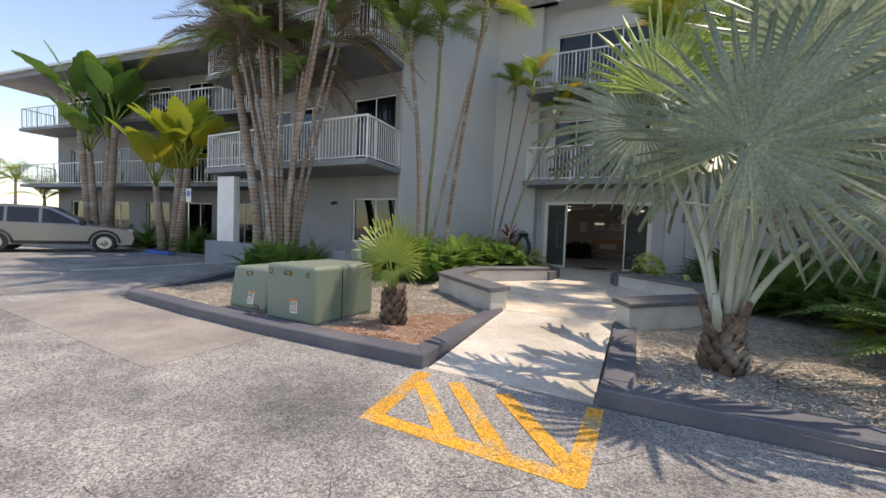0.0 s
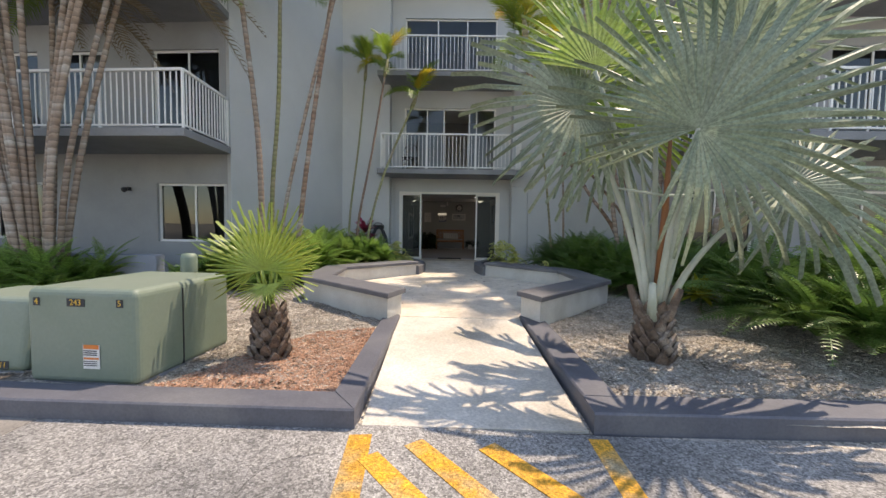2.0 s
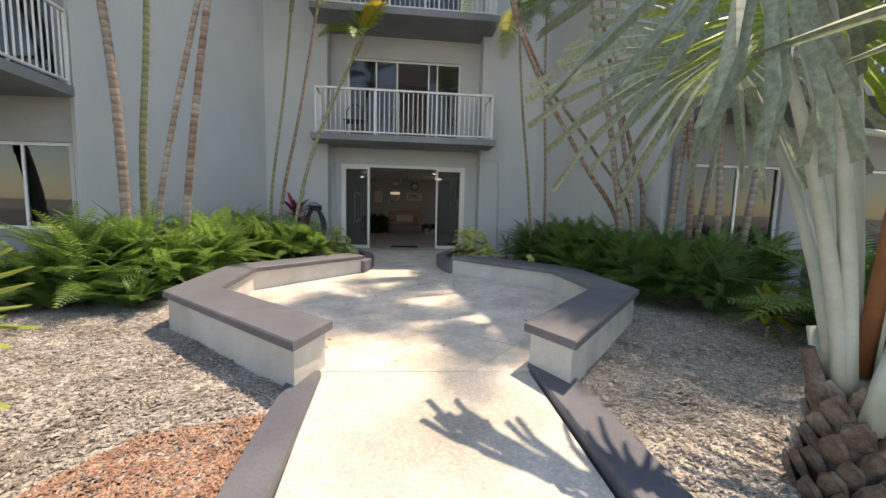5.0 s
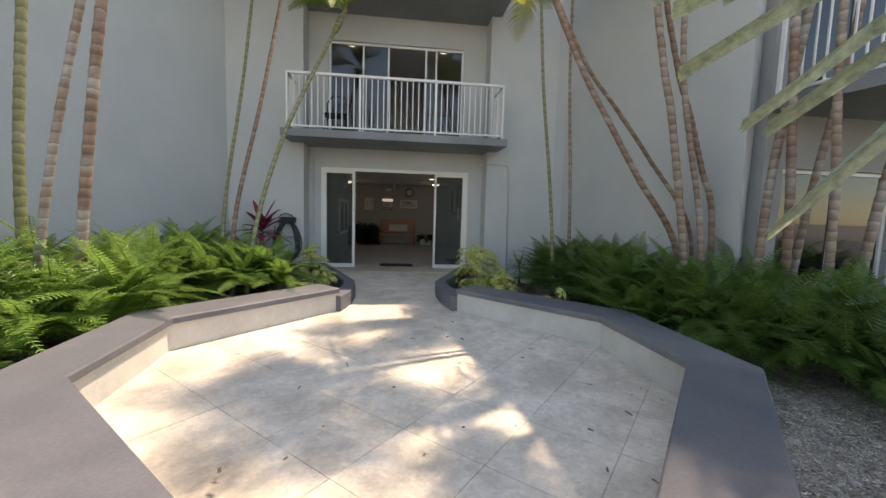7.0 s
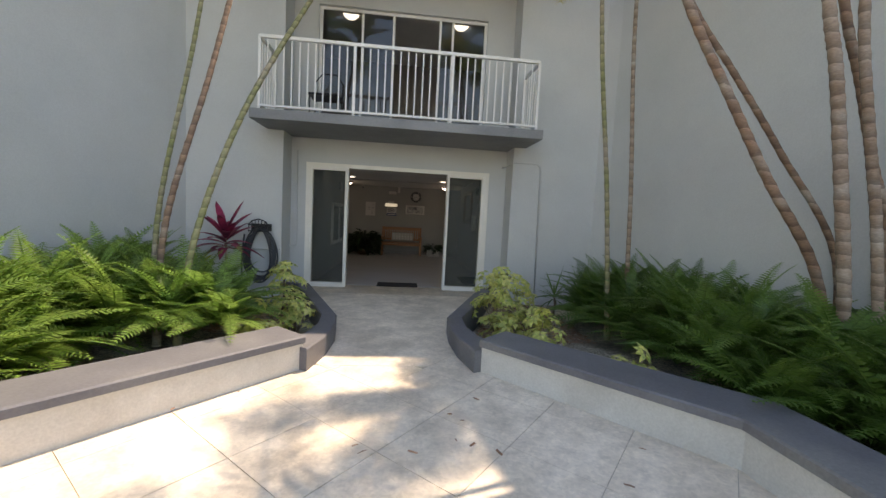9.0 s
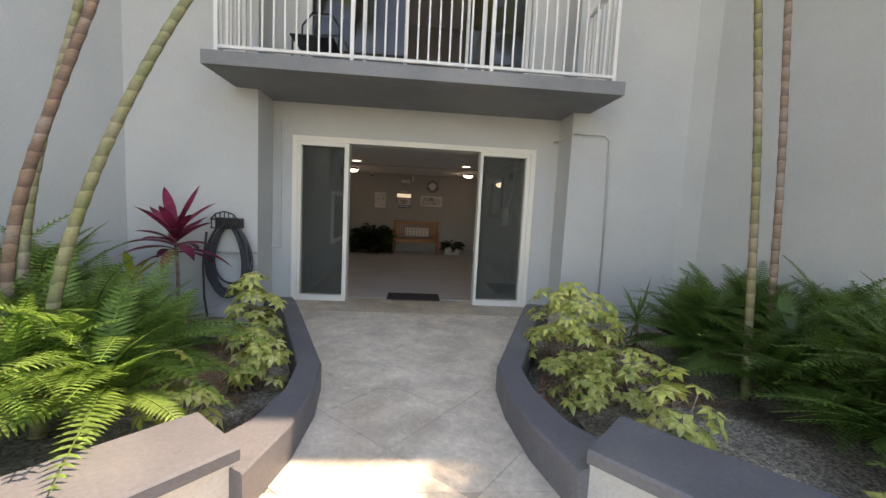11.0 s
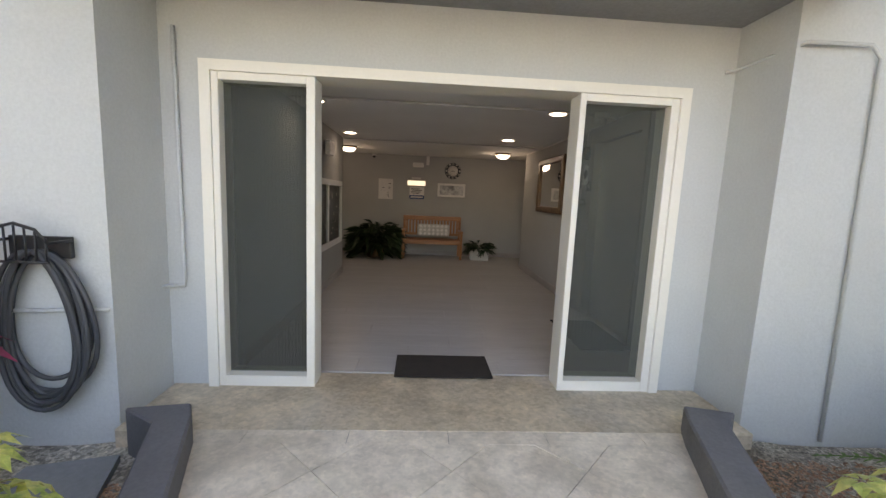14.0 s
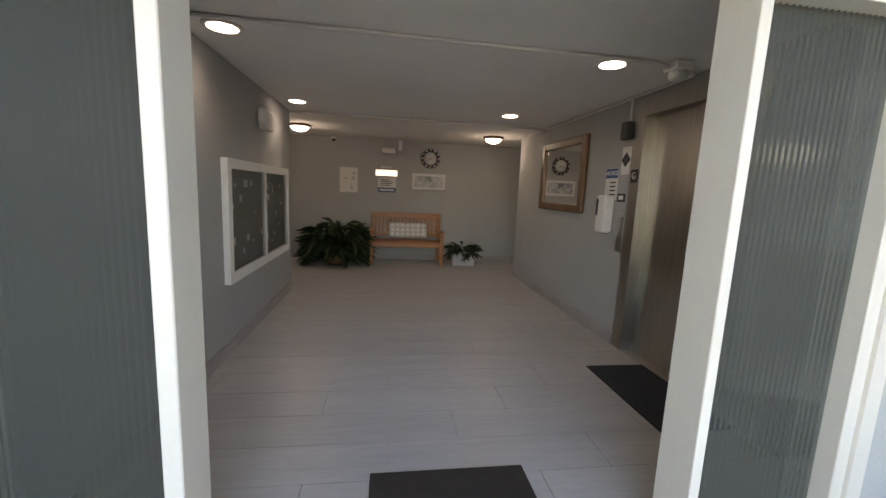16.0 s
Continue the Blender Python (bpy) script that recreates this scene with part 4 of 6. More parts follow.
for sd in (-1, 1):
    box("headlight", 2.0, sd * 0.6 - 0.2, 0.72, 2.26, sd * 0.6 + 0.2, 0.86, LABEL_WHITE, car, 0.03)
    box("mirror", 0.72, sd * 1.0 - 0.09, 1.02, 0.9, sd * 1.0 + 0.09, 1.16, BLACK, car, 0.03)
    box("door_handle", -0.25, sd * 0.94 - 0.015, 0.9, -0.08, sd * 0.94 + 0.015, 0.93, CARPAINT, car, 0.005)
    box("sill_trim", -1.0, sd * 0.935 - 0.012, 0.3, 1.0, sd * 0.935 + 0.012, 0.42, RUBBER, car, 0.01)

# ---- lobby things ----
rnd1 = random.Random(5)
box("baseboard_left", LL, 15.3, LZ, LL + 0.014, 19.3, LZ + 0.11, BASEB)
tagged(bpy.data.objects["baseboard_left"], "grey tile skirting along the wall", "baseboard", kind="structure")
tagged(box("baseboard_right", LR - 0.014, 17.2, LZ, LR, 20.4, LZ + 0.11, BASEB), "grey tile skirting along the wall", "baseboard", kind="structure")
tagged(box("baseboard_end", -8.4, LB - 0.014, LZ, 3.9, LB, LZ + 0.11, BASEB), "grey tile skirting along the wall", "baseboard", kind="structure")
# lift
lift = empty("lift_door", "brushed steel lift doors in a steel frame", "lift door", kind="structure")
bm = box_bm(LR - 0.012, 17.06, LZ, LR + 0.14, 17.2, 2.5)
box_bm(LR - 0.012, 15.9, LZ, LR + 0.14, 16.02, 2.5, bm=bm)
box_bm(LR - 0.012, 16.02, 2.36, LR + 0.14, 17.06, 2.5, bm=bm)
part("lift_frame", bm, STEEL, lift)
box("door_leaf", LR + 0.09, 16.54, LZ + 0.01, LR + 0.11, 17.06, 2.36, STEEL, lift)
box("door_leaf", LR + 0.06, 16.02, LZ + 0.01, LR + 0.08, 16.56, 2.36, STEEL, lift)
box("threshold", LR - 0.01, 16.02, LZ - 0.01, LR + 0.14, 17.06, LZ + 0.005, STEEL, lift)
tagged(box("lift_lintel", LR, 15.9, 2.5, LR + 0.2, 17.2, LC, LOBBY_WALL), "wall above the lift", "wall", kind="structure")
side = Matrix.Translation((LR - 0.003, 0, 0)) @ Matrix.Rotation(-math.pi / 2, 4, "Z")


def on_right(y, z, out=0.006):
    """A pose on the right lobby wall, facing into the room."""
    return Matrix.Translation((LR - out, y, z)) @ Matrix.Rotation(-math.pi / 2, 4, "Z") @ Matrix.Rotation(math.pi / 2, 4, "X")


def on_back(x, z, out=0.006):
    return Matrix.Translation((x, LB - out, z)) @ Matrix.Rotation(math.pi / 2, 4, "X")


plate = box("floor_plate", LR - 0.018, 17.08, 1.78, LR - 0.0125, 17.18, 1.9, INK, lift, label="small black floor number plate")
words("floor_letter", "G", 0.085, on_right(17.13, 1.84, 0.02), LABEL_WHITE, lift)
tagged(box("call_panel", LR - 0.012, 17.235, 1.12, LR, 17.31, 1.46, STEEL, bevel=0.003), "narrow steel lift call panel on wall", "panel")
tagged(box("tactile_plate", LR - 0.008, 17.25, 1.60, LR, 17.38, 1.68, INK, bevel=0.002), "small black raised sign beside the lift", "sign")
box("plate_mark", LR - 0.011, 17.28, 1.62, LR - 0.008, 17.35, 1.66, LABEL_WHITE, bpy.data.objects["tactile_plate"])
alarm = tagged(box("wall_phone", LR - 0.07, 17.22, 2.18, LR, 17.34, 2.34, BLACK, bevel=0.012, seg=2), "small black alarm box on wall", "alarm")
warn = tagged(box("diamond_sign", LR - 0.005, 17.23, 1.86, LR, 17.37, 2.12, LABEL_WHITE), "white sign with dark diamond pattern", "sign")
dm = box("diamond", -0.05, -0.05, 0, 0.05, 0.05, 0.002, INK, warn)
dm.matrix_basis = on_right(17.30, 2.0, 0.007) @ Matrix.Rotation(math.pi / 4, 4, "Z") @ Matrix.Translation((0, 0, -0.001))
notice = tagged(box("notice_sign", LR - 0.005, 17.40, 1.62, LR, 17.62, 1.93, LABEL_WHITE), "white notice sign with blue header", "sign")
box("header", LR - 0.008, 17.405, 1.83, LR - 0.005, 17.615, 1.925, NAVY, notice)
words("header_text", "NOTICE", 0.06, on_right(17.51, 1.877, 0.0095), LABEL_WHITE, notice)
for i in range(4):
    box("text_bar", LR - 0.007, 17.43, 1.66 + 0.04 * i, LR - 0.005, 17.53, 1.675 + 0.04 * i, INK, notice)
disp = empty("sanitizer_dispenser", "white wall-mounted hand sanitizer dispenser", "dispenser")
box("casing", LR - 0.11, 17.42, 1.28, LR, 17.58, 1.66, LABEL_WHITE, disp, 0.025, 3)
box("window", LR - 0.116, 17.535, 1.45, LR - 0.1, 17.57, 1.62, BLACK, disp, 0.004)
mirror = empty("wall_mirror", "mirror in a carved brown wooden frame", "mirror")
MIRROR = bpy.data.materials.new("mirror_silver")
MIRROR.use_nodes = True
mp_ = MIRROR.node_tree.nodes["Principled BSDF"]
mp_.inputs["Metallic"].default_value, mp_.inputs["Roughness"].default_value, mp_.inputs["Base Color"].default_value = 1.0, 0.02, (0.8, 0.8, 0.8, 1)
my0, my1, mz0, mz1 = 18.03, 19.32, 1.44, 2.34
bm = box_bm(LR - 0.05, my0, mz0, LR, my0 + 0.11, mz1, 0.015, 2)
box_bm(LR - 0.05, my1 - 0.11, mz0, LR, my1, mz1, 0.015, 2, bm=bm)
box_bm(LR - 0.048, my0 + 0.1, mz0, LR, my1 - 0.1, mz0 + 0.1, 0.015, 2, bm=bm)
box_bm(LR - 0.048, my0 + 0.1, mz1 - 0.1, LR, my1 - 0.1, mz1, 0.015, 2, bm=bm)
part("frame", bm, FRAMEWOOD, mirror)
box("glass", LR - 0.02, my0 + 0.1, mz0 + 0.09, LR - 0.012, my1 - 0.1, mz1 - 0.09, MIRROR, mirror)
# notice case on the left wall
CASEGLASS = glass("thin_glass", (0.85, 0.87, 0.87), 0.05)
CASEGLASS.node_tree.nodes["Fresnel"].inputs[0].default_value = 1.12
case = empty("notice_case", "glazed white-framed notice case on the wall", "notice board")
bm = box_bm(LL, 17.05, 0.80, LL + 0.05, 17.13, 1.81)
box_bm(LL, 18.92, 0.80, LL + 0.05, 19.0, 1.81, bm=bm)
box_bm(LL, 17.13, 1.73, LL + 0.05, 18.92, 1.81, bm=bm)
box_bm(LL, 17.13, 0.80, LL + 0.05, 18.92, 0.88, bm=bm)
box_bm(LL, 18.02, 0.88, LL + 0.045, 18.08, 1.73, bm=bm)
part("frame", bm, WHITE, case)
box("backing", LL, 17.13, 0.88, LL + 0.012, 18.92, 1.73, plain("grey_felt", (0.28, 0.28, 0.28), 0.9), case)
for ya, yb in ((17.14, 18.02), (18.08, 18.92)):
    mesh_ob("pane", [(LL + 0.036, ya, 0.88), (LL + 0.036, yb, 0.88), (LL + 0.036, yb, 1.73), (LL + 0.036, ya, 1.73)], [(0, 1, 2, 3)], CASEGLASS, case)
for i in range(26):
    y, z = rnd1.uniform(17.22, 18.8), rnd1.uniform(0.95, 1.62)
    if abs(y - 18.05) > 0.08:
        box("letter_strip", LL + 0.012, y, z, LL + 0.015, y + rnd1.uniform(0.02, 0.07), z + rnd1.uniform(0.015, 0.07), LABEL_WHITE, case)
eml = empty("emergency_light", "white emergency light unit on the wall", "light")
box("casing", LL, 18.0, 2.16, LL + 0.07, 18.3, 2.36, LABEL_WHITE, eml, 0.012, 2)
box("lamp_head", LL + 0.03, 17.88, 2.2, LL + 0.1, 17.98, 2.32, LABEL_WHITE, eml, 0.02, 2)
# end wall
tagged(box("paper_sheet", -4.14, LB - 0.006, 1.52, -3.8, LB, 2.0, LABEL_WHITE), "pale printed map sheet on the wall", "poster")
for i in range(9):
    x, z = rnd1.uniform(-4.1, -3.9), rnd1.uniform(1.56, 1.94)
    box("print_mark", x, LB - 0.008, z, x + rnd1.uniform(0.01, 0.06), LB - 0.006, z + 0.012, INK, bpy.data.objects["paper_sheet"])
exitl = empty("exit_sign", "small pale lit sign box on the wall", "sign")
box("casing", -3.46, LB - 0.06, 1.86, -3.02, LB, 1.99, LABEL_WHITE, exitl, 0.005)
box("lit_face", -3.45, LB - 0.066, 1.87, -3.03, LB - 0.061, 1.98, glow("sign_glow", (1.0, 0.95, 0.8), 0.14), exitl)
box("small_plate", -3.36, LB - 0.008, 2.02, -3.14, LB, 2.06, LABEL_WHITE, exitl)
office = tagged(box("phone_notice", -3.4, LB - 0.006, 1.55, -3.05, LB, 1.84, LABEL_WHITE), "white notice with dark blue phone number band", "sign")
box("band", -3.4, LB - 0.009, 1.55, -3.05, LB - 0.006, 1.64, NAVY, office)
for i in range(4):
    box("text_bar", -3.36, LB - 0.008, 1.68 + 0.035 * i, -3.36 + 0.2 + 0.03 * (i % 3), LB - 0.006, 1.693 + 0.035 * i, INK, office)
box("number_bar", -3.37, LB - 0.011, 1.578, -3.08, LB - 0.009, 1.612, LABEL_WHITE, office)
pic = empty("framed_picture", "framed grey landscape print on the wall", "picture")
box("frame", -2.73, LB - 0.03, 1.63, -2.06, LB, 1.95, LABEL_WHITE, pic, 0.006)
box("print", -2.68, LB - 0.034, 1.68, -2.11, LB - 0.031, 1.90, mat("grey_print", (0.5, 0.5, 0.5), (0.12, 0.12, 0.13), 7, 0.3, 0.0, spread=0.2), pic)
clock = empty("wall_clock", "round wall clock with a wide dark rim", "clock", on_back(-2.38, 2.25, 0.0))
lathe("rim", [(0.19, 0.0), (0.19, 0.03), (0.16, 0.045), (0.13, 0.03), (0.12, 0.012)], BLACK, clock, 32)
lathe("dial", [(0.125, 0.01), (0.125, 0.02), (0.0, 0.02)], LABEL_WHITE, clock, 32)
for i in range(12):
    a = i * math.pi / 6
    o = box("hour_mark", -0.004, 0.092, 0.021, 0.004, 0.115, 0.023, INK, clock)
    o.matrix_basis = Matrix.Rotation(-a, 4, "Z")
    o = box("rim_bead", -0.02, 0.148, 0.04, 0.02, 0.178, 0.05, LABEL_WHITE if i % 2 else STEEL, clock)
    o.matrix_basis = Matrix.Rotation(-a, 4, "Z")
for a, l in ((1.9, 0.06), (4.2, 0.09)):
    o = box("pointer", -0.004, -0.01, 0.024, 0.004, l, 0.026, INK, clock)
    o.matrix_basis = Matrix.Rotation(-a, 4, "Z")
ch = empty("wall_fitting", "small grey box fitting hung below ceiling", "fitting")
box("drop", -3.02, LB - 0.12, 2.36, -2.95, LB - 0.05, LC, LABEL_WHITE, ch)
box("head", -3.34, LB - 0.16, 2.3, -3.08, LB, 2.4, LABEL_WHITE, ch, 0.02, 2)
camr = empty("security_camera", "small dome security camera under ceiling", "camera")
lathe("base", [(0.05, 0.0), (0.05, 0.05), (0.0, 0.05)], LABEL_WHITE, camr, 14, Matrix.Translation((-4.25, 21.75, 2.52)))
lathe("lens", [(0.0, -0.05), (0.035, -0.03), (0.035, 0.0)], BLACK, camr, 14, Matrix.Translation((-4.25, 21.75, 2.52)))
# bench
bench = empty("bench", "honey-brown slatted wooden bench against the wall", "bench", Matrix.Translation((-2.83, 21.45, LZ)))
bw = 0.66
for sx in (-1, 1):
    box("front_leg", sx * bw - 0.03, -0.32, 0, sx * bw + 0.03, -0.26, 0.62, BENCH, bench, 0.006)
    box("back_leg", sx * bw - 0.03, 0.2, 0, sx * bw + 0.03, 0.26, 0.95, BENCH, bench, 0.006)
    box("armrest", sx * bw - 0.04, -0.36, 0.62, sx * bw + 0.04, 0.22, 0.655, BENCH, bench, 0.01, 2)
    box("side_rail", sx * bw - 0.02, -0.26, 0.34, sx * bw + 0.02, 0.2, 0.42, BENCH, bench, 0.004)
for i in range(5):
    box("seat_slat", -bw - 0.03, -0.33 + 0.105 * i, 0.42, bw + 0.03, -0.24 + 0.105 * i, 0.44, BENCH, bench, 0.004)
box("front_rail", -bw, -0.3, 0.34, bw, -0.275, 0.415, BENCH, bench, 0.004)
box("top_rail", -bw - 0.03, 0.2, 0.86, bw + 0.03, 0.24, 0.96, BENCH, bench, 0.008, 2)
box("lower_back_rail", -bw, 0.2, 0.5, bw, 0.235, 0.56, BENCH, bench, 0.004)
for i in range(17):
    x = -bw + 0.06 + (2 * bw - 0.12) * i / 16
    box("back_slat", x - 0.022, 0.208, 0.56, x + 0.022, 0.228, 0.865, BENCH, bench)
cush = tagged(box("cushion", -0.38, -0.06, -0.15, 0.38, 0.06, 0.15, mat("cushion_cloth", (0.62, 0.60, 0.56), (0.42, 0.41, 0.39), 14, 0.95, 0.3), bevel=0.05, seg=3), "pale patterned oblong cushion on the bench", "cushion")
cush.matrix_basis = Matrix.Translation((-2.8, 21.52, 0.83)) @ Matrix.Rotation(radians(-14), 4, "X")
for i in range(7):
    for j in range(3):
        o = box("motif", -0.028, -0.062, -0.028, 0.028, -0.058, 0.028, LABEL_WHITE, cush)
        o.matrix_basis = Matrix.Translation((-0.3 + 0.1 * i, -0.001, -0.09 + 0.09 * j)) @ Matrix.Rotation(math.pi / 4, 4, "Y")
pl = empty("potted_plant", "low leafy plant in a white box planter", "plant", Matrix.Translation((-1.72, 21.3, LZ)))
box("pot", -0.21, -0.12, 0, 0.21, 0.12, 0.24, LABEL_WHITE, pl, 0.008)
for i in range(3):
    o = box("emblem", -0.06, -0.125, -0.006, 0.06, -0.121, 0.006, INK, pl)
    o.matrix_basis = Matrix.Translation((0, 0, 0.12)) @ Matrix.Rotation(i * math.pi / 3, 4, "Y")
DARKLEAF = mat("dark_leaf", (0.02, 0.045, 0.015), (0.012, 0.028, 0.01), 6, 0.4, 0.0, spread=0.3)


def leaf_heap(n, rad, h, L, z0, rng):
    v, f = [], []
    for i in range(n):
        a = rng.uniform(0, 6.28)
        r = rad * math.sqrt(rng.random()) * 0.6
        p = Vector((r * math.cos(a), r * math.sin(a) * 0.6, z0 + h * rng.random() * (1 - r / rad * 0.6)))
        d = Vector((math.cos(a), math.sin(a), rng.uniform(-0.5, 0.8))).normalized()
        s = Vector((-math.sin(a), math.cos(a), 0)) * L * 0.17
        b = len(v)
        v += [p, p + d * L * 0.5 + s, p + d * L + Vector((0, 0, -L * 0.3)), p + d * L * 0.5 - s]
        f += [(b, b + 1, b + 2), (b, b + 2, b + 3)]
    return v, f


v, f = leaf_heap(110, 0.36, 0.22, 0.24, 0.22, rnd1)
mesh_ob("foliage", v, f, DARKLEAF, pl)
big = empty("potted_plant", "large dark bushy plant in a low pot", "plant", Matrix.Translation((-4.12, 21.2, LZ)))
lathe("pot", [(0.16, 0), (0.2, 0.05), (0.23, 0.24), (0.2, 0.24), (0.0, 0.2)], FRAMEWOOD, big)
v, f = leaf_heap(420, 0.75, 0.75, 0.36, 0.12, rnd1)
mesh_ob("foliage", v, f, DARKLEAF, big)
# lamps
LAMP = glow("lamp_face", (1.0, 0.97, 0.92), 1.1)
for x, y in ((-4.25, 16.5), (-1.68, 16.49), (-4.26, 18.62), (-1.77, 18.56)):
    d = empty("downlight", "round recessed white ceiling downlight, lit", "ceiling light", Matrix.Translation((x, y, LC)), "lobby downlights")
    lathe("trim", [(0.12, -0.001), (0.12, -0.012), (0.09, -0.012)], LABEL_WHITE, d, 24)
    lathe("lens", [(0.088, -0.0125), (0.088, -0.015), (0.0, -0.016)], LAMP, d, 24)
    o = new("downlight_lamp", bpy.data.lights.new("downlight_lamp", "SPOT"))
    o.data.energy, o.data.spot_size, o.data.spot_blend, o.data.shadow_soft_size, o.data.color = 0.8, radians(150), 0.7, 0.07, (1.0, 0.96, 0.9)
    o.matrix_basis = Matrix.Translation((x, y, LC - 0.03))
for x, y in ((-4.62, 20.5), (-1.45, 20.5)):
    d = empty("bowl_light", "frosted bowl ceiling light with dark rim, lit", "ceiling light", Matrix.Translation((x, y, LC)), "lobby bowl lights")
    lathe("rim", [(0.17, 0.0), (0.17, -0.035), (0.14, -0.04)], FRAMEWOOD, d, 24)
    lathe("bowl", [(0.0, -0.115), (0.06, -0.105), (0.11, -0.08), (0.145, -0.038)], LAMP, d, 24)
    o = new("bowl_lamp", bpy.data.lights.new("bowl_lamp", "POINT"))
    o.data.energy, o.data.shadow_soft_size, o.data.color = 0.4, 0.1, (1.0, 0.9, 0.78)
    o.matrix_basis = Matrix.Translation((x, y, LC - 0.22))
sd = empty("smoke_detector", "white ceiling smoke detector on a box", "detector", Matrix.Translation((-1.27, 16.35, LC)))
box("box", -0.07, -0.07, -0.06, 0.07, 0.07, 0, LABEL_WHITE, sd, 0.01)
lathe("head", [(0.0, -0.12), (0.045, -0.12), (0.06, -0.1), (0.06, -0.06)], LABEL_WHITE, sd, 18)
for pts in ([(-4.48, 16.32, LC - 0.015), (-2.9, 16.33, LC - 0.015), (-1.45, 16.35, LC - 0.015), (-1.34, 16.35, LC - 0.035)], [(-4.48, 19.27, LC - 0.015), (-1.2, 19.26, LC - 0.015), (-1.0, 19.3, LC - 0.04)], [(-1.2, 16.35, LC - 0.035), (-1.02, 16.5, LC - 0.02), (-1.0, 17.5, LC - 0.02), (-1.0, 20.3, LC - 0.02)], [(-1.0, 17.27, 2.34), (-1.0, 17.27, LC - 0.02)]):
    tagged(tube("ceiling_conduit", pts, 0.013, LABEL_WHITE, sides=6), "white surface-mounted conduit on the ceiling", "pipe")
# hanging wall light and sconce outdoors
sc = empty("wall_spotlight", "small black spotlight on the stucco", "light")
box("mount", -10.15, 10.12, 2.02, -10.07, 10.2, 2.1, BLACK, sc, 0.01)
lathe("head", [(0.03, 0), (0.06, 0.1), (0.0, 0.1)], BLACK, sc, 12, Matrix.Translation((-10.11, 10.12, 2.06)) @ Matrix.Rotation(radians(110), 4, "X"))
# ceiling lights and chairs behind the balcony doors
for x in (-4.1, -1.75):
    for z in (5.55,):
        d = empty("room_light", "round lit ceiling light behind balcony doors", "ceiling light", Matrix.Translation((x, 16.4, z + 0.2)))
        lathe("bowl", [(0.0, -0.1), (0.1, -0.08), (0.16, -0.02), (0.16, 0.0)], LAMP, d, 18)
ba = empty("balcony_chair", "dark metal chair on the balcony", "chair", Matrix.Translation((-4.2, 14.5, 3.03)))
for sx in (-0.22, 0.22):
    for sy in (-0.2, 0.2):
        tube("leg", [(sx, sy, 0), (sx, sy, 0.43)], 0.012, BLACK, ba, 6)
box("seat", -0.25, -0.23, 0.43, 0.25, 0.23, 0.46, BLACK, ba, 0.01)
tube("back_frame", [(-0.22, 0.2, 0.43), (-0.24, 0.26, 0.75), (-0.12, 0.28, 0.92), (0.12, 0.28, 0.92), (0.24, 0.26, 0.75), (0.22, 0.2, 0.43)], 0.013, BLACK, ba, 6)

# ---- plants ----
rnd = random.Random(7)


def frond_mesh(length, pairs, leaf, droop, rng, width=0.03, vee=0.5, fill=0.15, sag=0.35, sweep=0.55):
    """A feather leaf along +x, arching down: its rachis and paired leaflets."""
    v, f = [], []
    pts = []
    for i in range(13):
        s = i / 12
        pts.append(Vector((length * (s - 0.18 * droop * s * s), 0, length * (0.22 * s - droop * s * s))))
    tv, tf = tube_data(pts, [0.012 * (1 - 0.8 * i / 12) * max(1, length) for i in range(13)], 4)
    v += tv
    f += tf
    for i in range(pairs):
        s = fill + (1 - fill) * (i + 0.5) / pairs
        k = s * 12
        a = min(int(k), 11)
        p = pts[a].lerp(pts[a + 1], k - a)
        t = (pts[a + 1] - pts[a]).normalized()
        up = Vector((-t.z, 0, t.x))
        ll = leaf * (math.sin(math.pi * (0.12 + 0.85 * s)) ** 0.7) * rng.uniform(0.88, 1.1)
        for sd in (-1, 1):
            d = (t * (sweep + 0.3 * s) + Vector((0, sd, 0)) + up * vee * rng.uniform(0.6, 1.2)).normalized()
            w = t * width * (0.6 + 0.5 * math.sin(math.pi * s))
            m = p + d * ll * 0.5
            e = p + d * ll + Vector((0, 0, -ll * sag * rng.uniform(0.6, 1.4)))
            b = len(v)
            v += [p - w * 0.5, p + w * 0.5, m + w * 0.55, e, m - w * 0.55]
            f += [(b, b + 1, b + 2, b + 4), (b + 4, b + 2, b + 3)]
    return v, f


def joined(parts_in):
    v, f = [], []
    for pv, pf, m in parts_in:
        b = len(v)
        v += [m @ Vector(p) for p in pv]
        f += [tuple(i + b for i in q) for q in pf]
    return v, f


def ringed_trunk(points, r0, r1, rings, sides=9):
    """A slender stem with raised leaf scars."""
    pts = [Vector(p) for p in points]
    out, rad = [], []
    n = len(pts) - 1
    for i in range(rings * 3 + 1):
        s = i / (rings * 3)
        k = s * n
        a = min(int(k), n - 1)
        p0, p1, p2, p3 = pts[max(a - 1, 0)], pts[a], pts[a + 1], pts[min(a + 2, n)]
        u = k - a
        q = 0.5 * ((2 * p1) + (p2 - p0) * u + (2 * p0 - 5 * p1 + 4 * p2 - p3) * u * u + (3 * p1 - p0 - 3 * p2 + p3) * u * u * u)
        out.append(q)
        r = r0 + (r1 - r0) * s
        rad.append(r * (1.09 if i % 3 == 0 else 0.98) * (1 + 0.35 * max(0, 1 - s * 9)))
    return tube_data(out, rad, sides)


